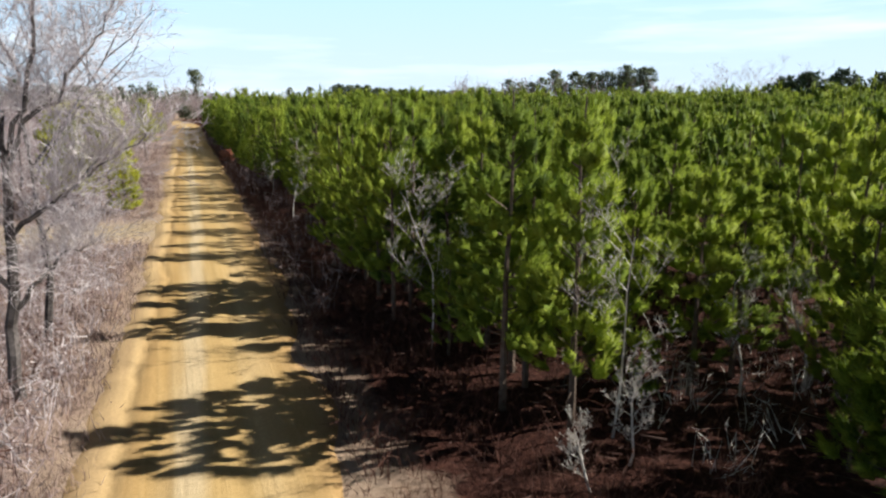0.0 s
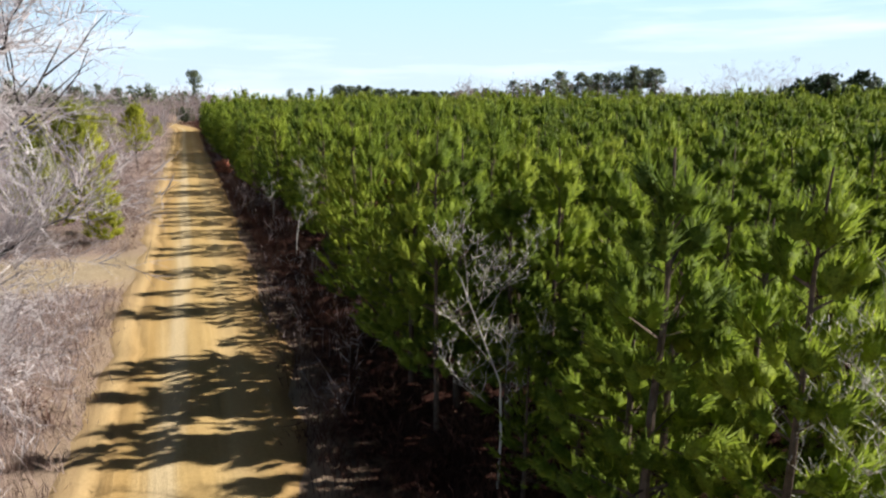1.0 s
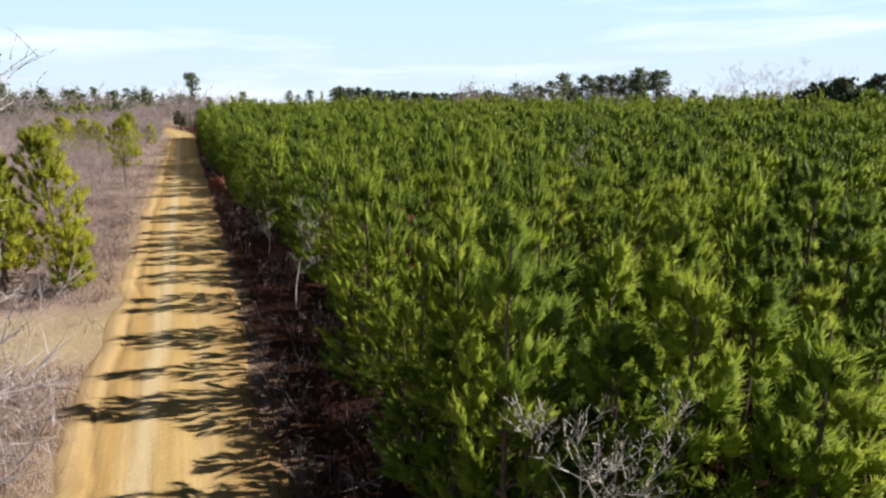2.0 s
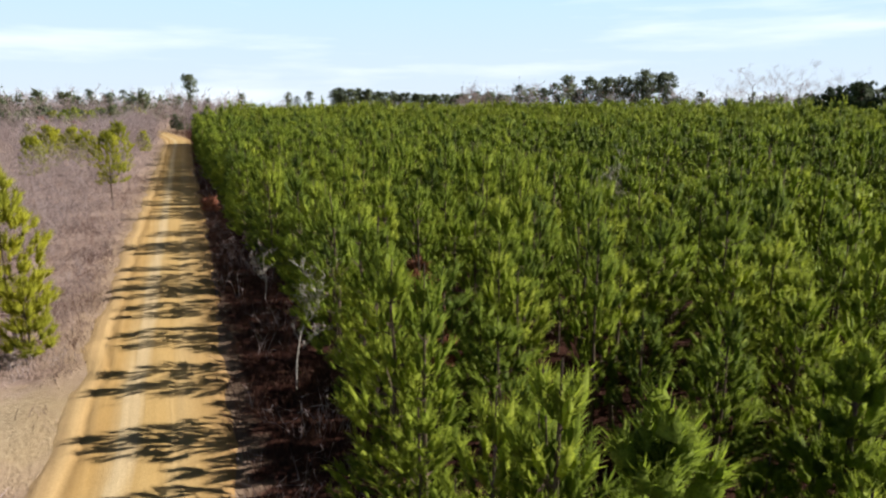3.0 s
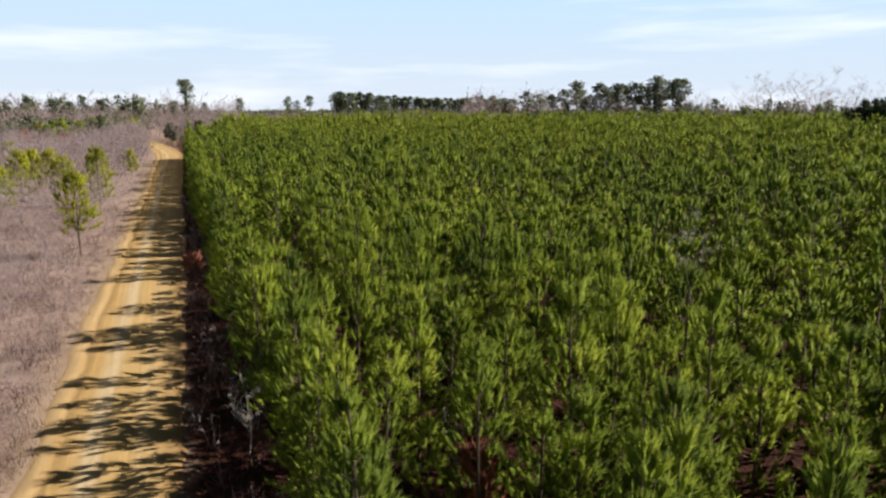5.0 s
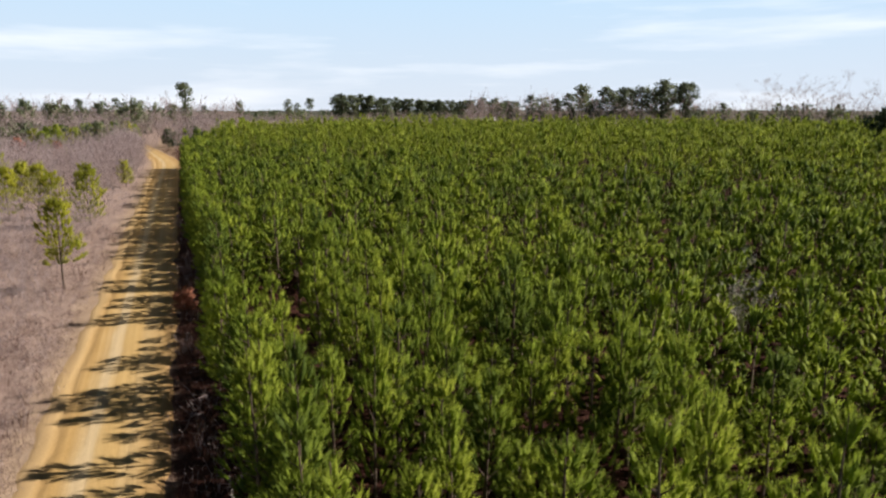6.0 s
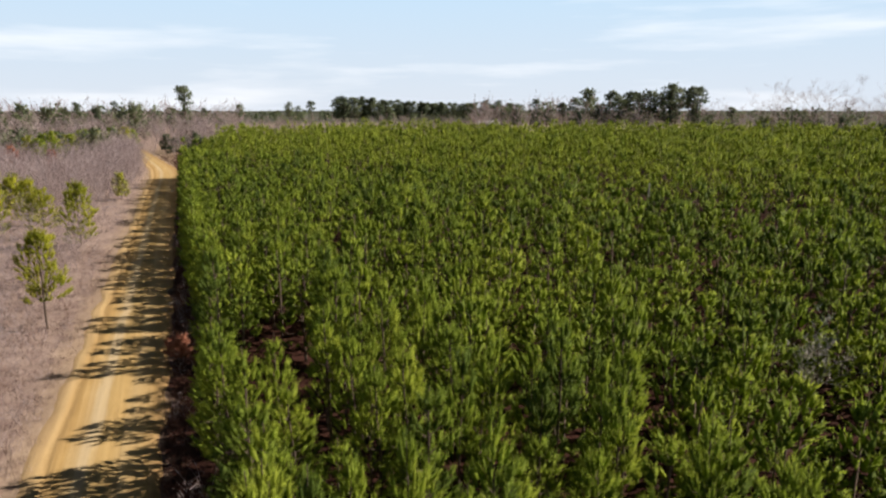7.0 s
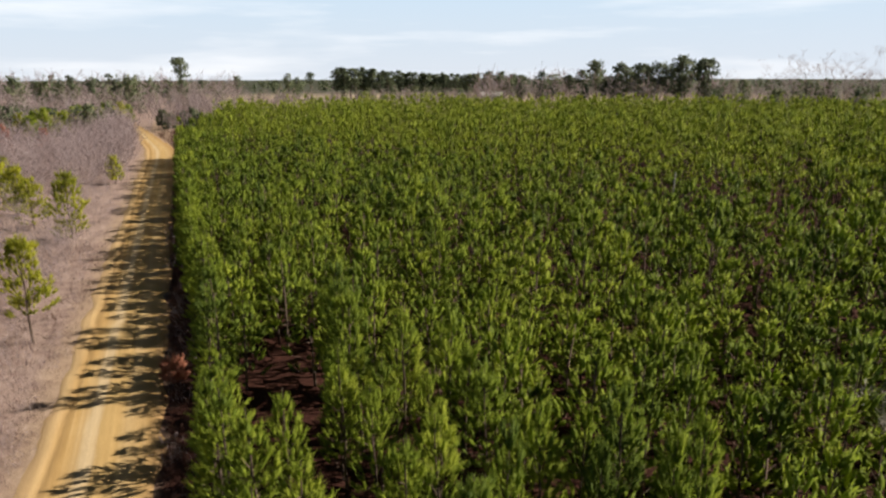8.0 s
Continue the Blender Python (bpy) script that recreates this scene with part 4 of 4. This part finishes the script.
spots += strip(330, 170, 240, lambda y: west_limit(y) - 4, lambda y: west_limit(y) * 0.62, 1.0, (0.7, 1.1), 6)
spots += strip(240, 202, 262, lambda y: float(road_left(y)) - 9, lambda y: float(road_left(y)) - 0.8, 1.0, (0.95, 1.3), 6)
scatter("bare_thicket", dense_shapes, spots, [GREY_BARK, TWIGS], "dense lavender-grey thicket of leafless saplings by the bend", "thicket")

# fallen logs at the back of the clearing, and stones
log_mat = bark_material("weathered_log", (0.08, 0.06, 0.05), (0.30, 0.24, 0.20))
for i, (x, y, long, turn) in enumerate(((-7.9, 47.4, 3.6, 8), (-8.4, 48.0, 2.8, -14), (-7.0, 46.8, 2.2, 25))):
    u = np.linspace(-long / 2, long / 2, 6)
    body = tube(np.stack([u, 0.06 * np.sin(u * 2), 0.14 + 0.03 * np.cos(u * 3)], 1), [0.05, 0.15, 0.16, 0.14, 0.13, 0.04], 7)
    log = new("log", tri_mesh("log", *body, [log_mat]))
    log.matrix_basis = pose(x, y, float(land(x, y)), 0, 0, turn)
    tagged(log, "weathered grey fallen log lying in dead brush", "log", "fallen logs")


# ---- far woods ----
def mature_pine(seed, height, bare=0.55, spread=3.6, clumps=7, blade=(0.8, 0.36), count=6, gap=0.8, sides=5):
    """A tall pine with a bare stem and an open, flat-topped crown of clumps."""
    r = np.random.default_rng(seed)
    zs = np.linspace(0, height * 0.97, 6)
    spread = spread * 1.05
    stem = np.stack([np.cumsum(r.normal(size=6) * 0.12), np.cumsum(r.normal(size=6) * 0.12), zs], 1)
    wood = [tube(stem, np.linspace(0.013 * height, 0.05, 6), sides)]
    pos, axis, lp, lq = [], [], [], []
    for z in np.arange(height * bare, height, gap):
        s = (z - height * bare) / (height * (1 - bare))
        for i in range(r.integers(2, 5)):
            az = r.uniform(0, 6.28)
            reach = spread * (0.55 + 0.9 * s - 1.15 * s * s) * r.uniform(0.5, 1.2)
            p0 = np.array([np.interp(z, zs, stem[:, 0]), np.interp(z, zs, stem[:, 1]), z])
            p1 = p0 + np.array([math.cos(az), math.sin(az), r.uniform(0.05, 0.4)]) * reach
            lp.append(p0)
            lq.append(p1)
            for _ in range(clumps):
                pos.append(p0 + (p1 - p0) * r.uniform(0.35, 1.1) + r.normal(size=3) * (0.6, 0.6, 0.35))
                axis.append(np.array([0, 0, 0.8]) + (p1 - p0) / (reach + 0.1) * 0.5)
    wood.append(slivers(np.array(lp), np.array(lq), 0.13, r))
    pos = np.array(pos)
    core = np.stack([pos[:, 0] * 0.2, pos[:, 1] * 0.2, pos[:, 2] - 1.2], 1)
    return join(wood), brushes(pos, np.array(axis), 0.9, blade[0], blade[1], count, r, core)


mature_forms = [mature_pine(400 + i, 20, b, w) for i, (b, w) in enumerate(((0.56, 3.0), (0.48, 3.3), (0.64, 2.9), (0.3, 3.6)))]
mature_first = {}


def mature_thing(x, y, top, k, turn, wide=1.0, label="tall mature pine with bare trunk rising behind the plantation"):
    g = float(land(x, y))
    s = (top - g) / 20
    m = Matrix.LocRotScale((x, y, g - 0.05), Euler((0, 0, turn)), (s * wide, s * wide, s))
    if k in mature_first:
        return copy_thing(mature_first[k], m @ Matrix.Diagonal((*(1 / c for c in mature_first[k].scale), 1)))
    tree = new("mature_pine")
    part("trunk", mature_forms[k][0], PINE_BARK, tree)
    part("crown", mature_forms[k][1], HAZED_NEEDLES, tree)
    tree.matrix_basis = m
    mature_first[k] = tree
    return tagged(tree, label, "tree", "mature pines")


def ray_spot(px, dist, eye=(5.6, 43.6)):
    """A spot at a bearing (degrees east of north) and distance from a place over the road."""
    return eye[0] + dist * math.sin(radians(px)), eye[1] + dist * math.cos(radians(px))


# the grove behind the stand: bearing, distance, height of the top above the road
GROVE = ((28.7, 268, 18), (29.6, 262, 17), (31.4, 262, 20.5), (32.2, 268, 20), (33.8, 262, 19.5), (34.7, 256, 21), (35.7, 268, 25), (36.6, 262, 19), (37.6, 260, 23.5), (38.3, 266, 23),
         (39.3, 262, 23.5), (40.0, 270, 23), (40.8, 262, 24), (41.4, 270, 23), (42.4, 262, 26), (43.0, 266, 25.5), (43.8, 258, 25), (44.6, 262, 24.5), (36.0, 285, 22), (39.0, 288, 21), (47.2, 272, 17.5))
for i, (b, d, top) in enumerate(GROVE):
    x, y = ray_spot(b, d)
    mature_thing(x, y, top - 1.4, (0, 1, 3, 1, 2, 3)[i % 6], i * 1.3, 1.3 if i % 3 else 1.5)
# the dark clump beyond the field
for i in range(34):
    x, y = ray_spot(14.0 + 0.28 * i + r.normal() * 0.2, 440 + r.uniform(-14, 14))
    mature_thing(x, y, (22.6 if i < 12 else 21.0) + r.normal() * 1.0 - i * 0.06, (3, 1, 3, 3)[i % 4], i, 1.55)
for i in range(20):
    x, y = ray_spot(23.0 + 0.36 * i + r.normal() * 0.2, 425 + r.uniform(-12, 12))
    mature_thing(x, y, 18.4 + r.normal() * 0.9, (3, 1, 3, 0)[i % 4], i * 1.7, 1.6)
# the lone tall pine over the end of the road, and its neighbours
x, y = ray_spot(1.6, 330)
mature_thing(x, y, 26.0, 2, 0.6, 1.3)
for i, (b, d, top) in enumerate(((5.8, 360, 18), (9.9, 390, 19.5), (11.7, 395, 20), (10.6, 410, 17), (3.0, 420, 16), (-3.2, 330, 17), (-4.8, 300, 16), (-6.2, 320, 18), (-8.4, 290, 16.5), (-9.8, 330, 17))):
    x, y = ray_spot(b, d)
    mature_thing(x, y, top, i % 4, i * 2.1, 1.2)

# bare hardwoods on the right of the grove
far_bare = [bare_shape(440 + i, 14, 1.05, 0.2, 4, 4, 0.04, 5, 0.38, 1, (0.42, 0.6)) for i in range(4)]
bare_first = {}
for i, (b, d, top) in enumerate(((46.4, 272, 18), (49.5, 262, 21), (50.4, 258, 22.5), (51.8, 256, 24.5), (52.6, 262, 23), (54.0, 256, 23), (54.8, 252, 24), (55.9, 258, 21), (57.2, 256, 21), (58.5, 250, 21))):
    x, y = ray_spot(b, d)
    s = (top - float(land(x, y))) / 15.5
    m = Matrix.LocRotScale((x, y, float(land(x, y)) - 0.05), Euler((0, 0, i * 1.1)), (s, s, s))
    k = i % 4
    if k in bare_first:
        copy_thing(bare_first[k], m @ Matrix.Diagonal((*(1 / c for c in bare_first[k].scale), 1)))
    else:
        bare_first[k] = bare_thing("bare_hardwood", x, y, far_bare[k], GREY_BARK, TWIGS, "large leafless hardwood on the horizon behind the pines", "far bare hardwoods")
        bare_first[k].matrix_basis = m

# dark evergreen clump at the stand's eastern side
for i, (x, y, top) in enumerate(((143, 124, 14.5), (147, 120, 15.5), (151, 123, 15.2), (155, 117, 16), (159, 119, 15), (163, 113, 15.5), (168, 114, 15), (146, 127, 13.5), (173, 108, 15.5))):
    g = float(land(x, y))
    wood, crown = mature_pine(460 + i, top - 0.9 - g, 0.03, 6.4, 9, (0.9, 0.45), 5)
    tree = new("evergreen_tree")
    part("trunk", wood, PINE_BARK, tree)
    part("crown", crown, CEDAR, tree)
    tree.matrix_basis = pose(x, y, g - 0.05)
    tagged(tree, "dark broad evergreen rising above young pines", "tree", "dark evergreens")

# far woods that nobody could count: bare belts, mixed woods west of the road, ridges to the horizon
wood_shapes = [bare_shape(480 + i, 7.5, 0.8, 0.07, 2, 3, 0.12, 3, 0.15, 0) for i in range(5)]
small_pines = [mature_pine(490 + i, 8.0, 0.15, 2.6, 4, (0.9, 0.5), 3, 1.3, 3) for i in range(4)]


def sector(n, b0, b1, d0, d1, s0, s1, kinds):
    out = []
    for _ in range(n):
        x, y = ray_spot(r.uniform(b0, b1), math.sqrt(r.uniform(d0 * d0, d1 * d1)))
        if y < 330 and road_left(y) - 3 < x < road_right(y) + 3:
            continue
        s = r.uniform(s0, s1)
        out.append((x, y, r.uniform(0, 6.28), s, s * r.uniform(0.85, 1.2), r.integers(0, kinds)))
    return out


belts = sector(560, -16, 4, 190, 330, 0.8, 1.35, 5) + sector(560, 2, 27, 236, 330, 0.6, 1.15, 5) + sector(330, -16, 6, 330, 520, 1.2, 2.1, 5) + sector(220, 26, 46, 250, 300, 1.1, 2.0, 5) + sector(240, 46, 62, 246, 330, 0.8, 1.5, 5)
scatter("bare_woods", wood_shapes, belts, [GREY_BARK, TWIGS], "far belt of leafless grey-pink woods", "woods")
greens = sector(70, -14, -2.5, 195, 225, 0.6, 0.9, 4) + sector(95, -16, 2, 270, 520, 0.9, 1.7, 4) + sector(60, 2, 30, 300, 420, 0.6, 1.0, 4) + sector(90, 44, 64, 250, 330, 0.8, 1.3, 4)
scatter("mixed_pines", small_pines, greens, [PINE_BARK, HAZED_NEEDLES], "scattered dark green pines in the far woods", "woods")
ridge_shapes = [mature_pine(500 + i, 9.0, 0.05, 5.0, 2, (2.2, 2.4), 2, 2.2, 3) for i in range(4)]
ridges = sector(260, -20, 66, 800, 1200, 0.7, 1.1, 4) + sector(480, -20, 66, 1200, 2600, 1.0, 1.4, 4)
scatter("far_forest", ridge_shapes, ridges, [PINE_BARK, HAZED_NEEDLES], "dark forest along the horizon", "woods")


# ---- a low shed far across the field ----
def box(x0, x1, y0, y1, z0, z1):
    v = np.array([(x, y, z) for z in (z0, z1) for y in (y0, y1) for x in (x0, x1)], float)
    q = [(0, 2, 3, 1), (4, 5, 7, 6), (0, 1, 5, 4), (2, 6, 7, 3), (0, 4, 6, 2), (1, 3, 7, 5)]
    return v, np.array([t for a, b, c, d in q for t in ((a, b, c), (a, c, d))])


tin, tn, tl, tb = shader("white_metal_roof", 0.4, 0.5)
tl.new(ramp_node(tn, tl, noise_node(tn, tl, tn.new("ShaderNodeNewGeometry").outputs["Position"], 0.8), [(0.3, (0.62, 0.62, 0.6)), (0.7, (0.8, 0.8, 0.78))]), tb.inputs["Base Color"])
siding, sn, sl, sb = shader("weathered_siding", 0.85, 0.2)
sl.new(ramp_node(sn, sl, noise_node(sn, sl, sn.new("ShaderNodeNewGeometry").outputs["Position"], 0.9), [(0.3, (0.28, 0.24, 0.2)), (0.7, (0.42, 0.37, 0.32))]), sb.inputs["Base Color"])
shed = new("farm_shed")
part("wall", box(-6, 6, -3.5, 3.5, 0, 3.0), siding, shed)
roof_v = np.array([(-6.6, -4.2, 3.0), (6.6, -4.2, 3.0), (6.6, 0, 5.0), (-6.6, 0, 5.0), (-6.6, 4.2, 3.0), (6.6, 4.2, 3.0), (-6.6, -4.2, 2.85), (6.6, -4.2, 2.85), (6.6, 0, 4.85), (-6.6, 0, 4.85), (-6.6, 4.2, 2.85), (6.6, 4.2, 2.85)], float)
roof_q = [(0, 1, 2, 3), (3, 2, 5, 4), (6, 9, 8, 7), (9, 10, 11, 8), (0, 6, 7, 1), (4, 5, 11, 10), (0, 3, 9, 6), (3, 4, 10, 9), (1, 7, 8, 2), (2, 8, 11, 5)]
part("roof", (roof_v, np.array([t for a, b, c, d in roof_q for t in ((a, b, c), (a, c, d))])), tin, shed, "white metal gable roof")
part("door", box(-1.4, 1.4, -3.56, -3.48, 0.05, 2.5), tin, shed, "pale sliding door")
x, y = ray_spot(27.1, 400)
shed.matrix_basis = pose(x, y, float(land(x, y)), 0, 0, -25)
tagged(shed, "low shed with white metal roof across the field", "shed")
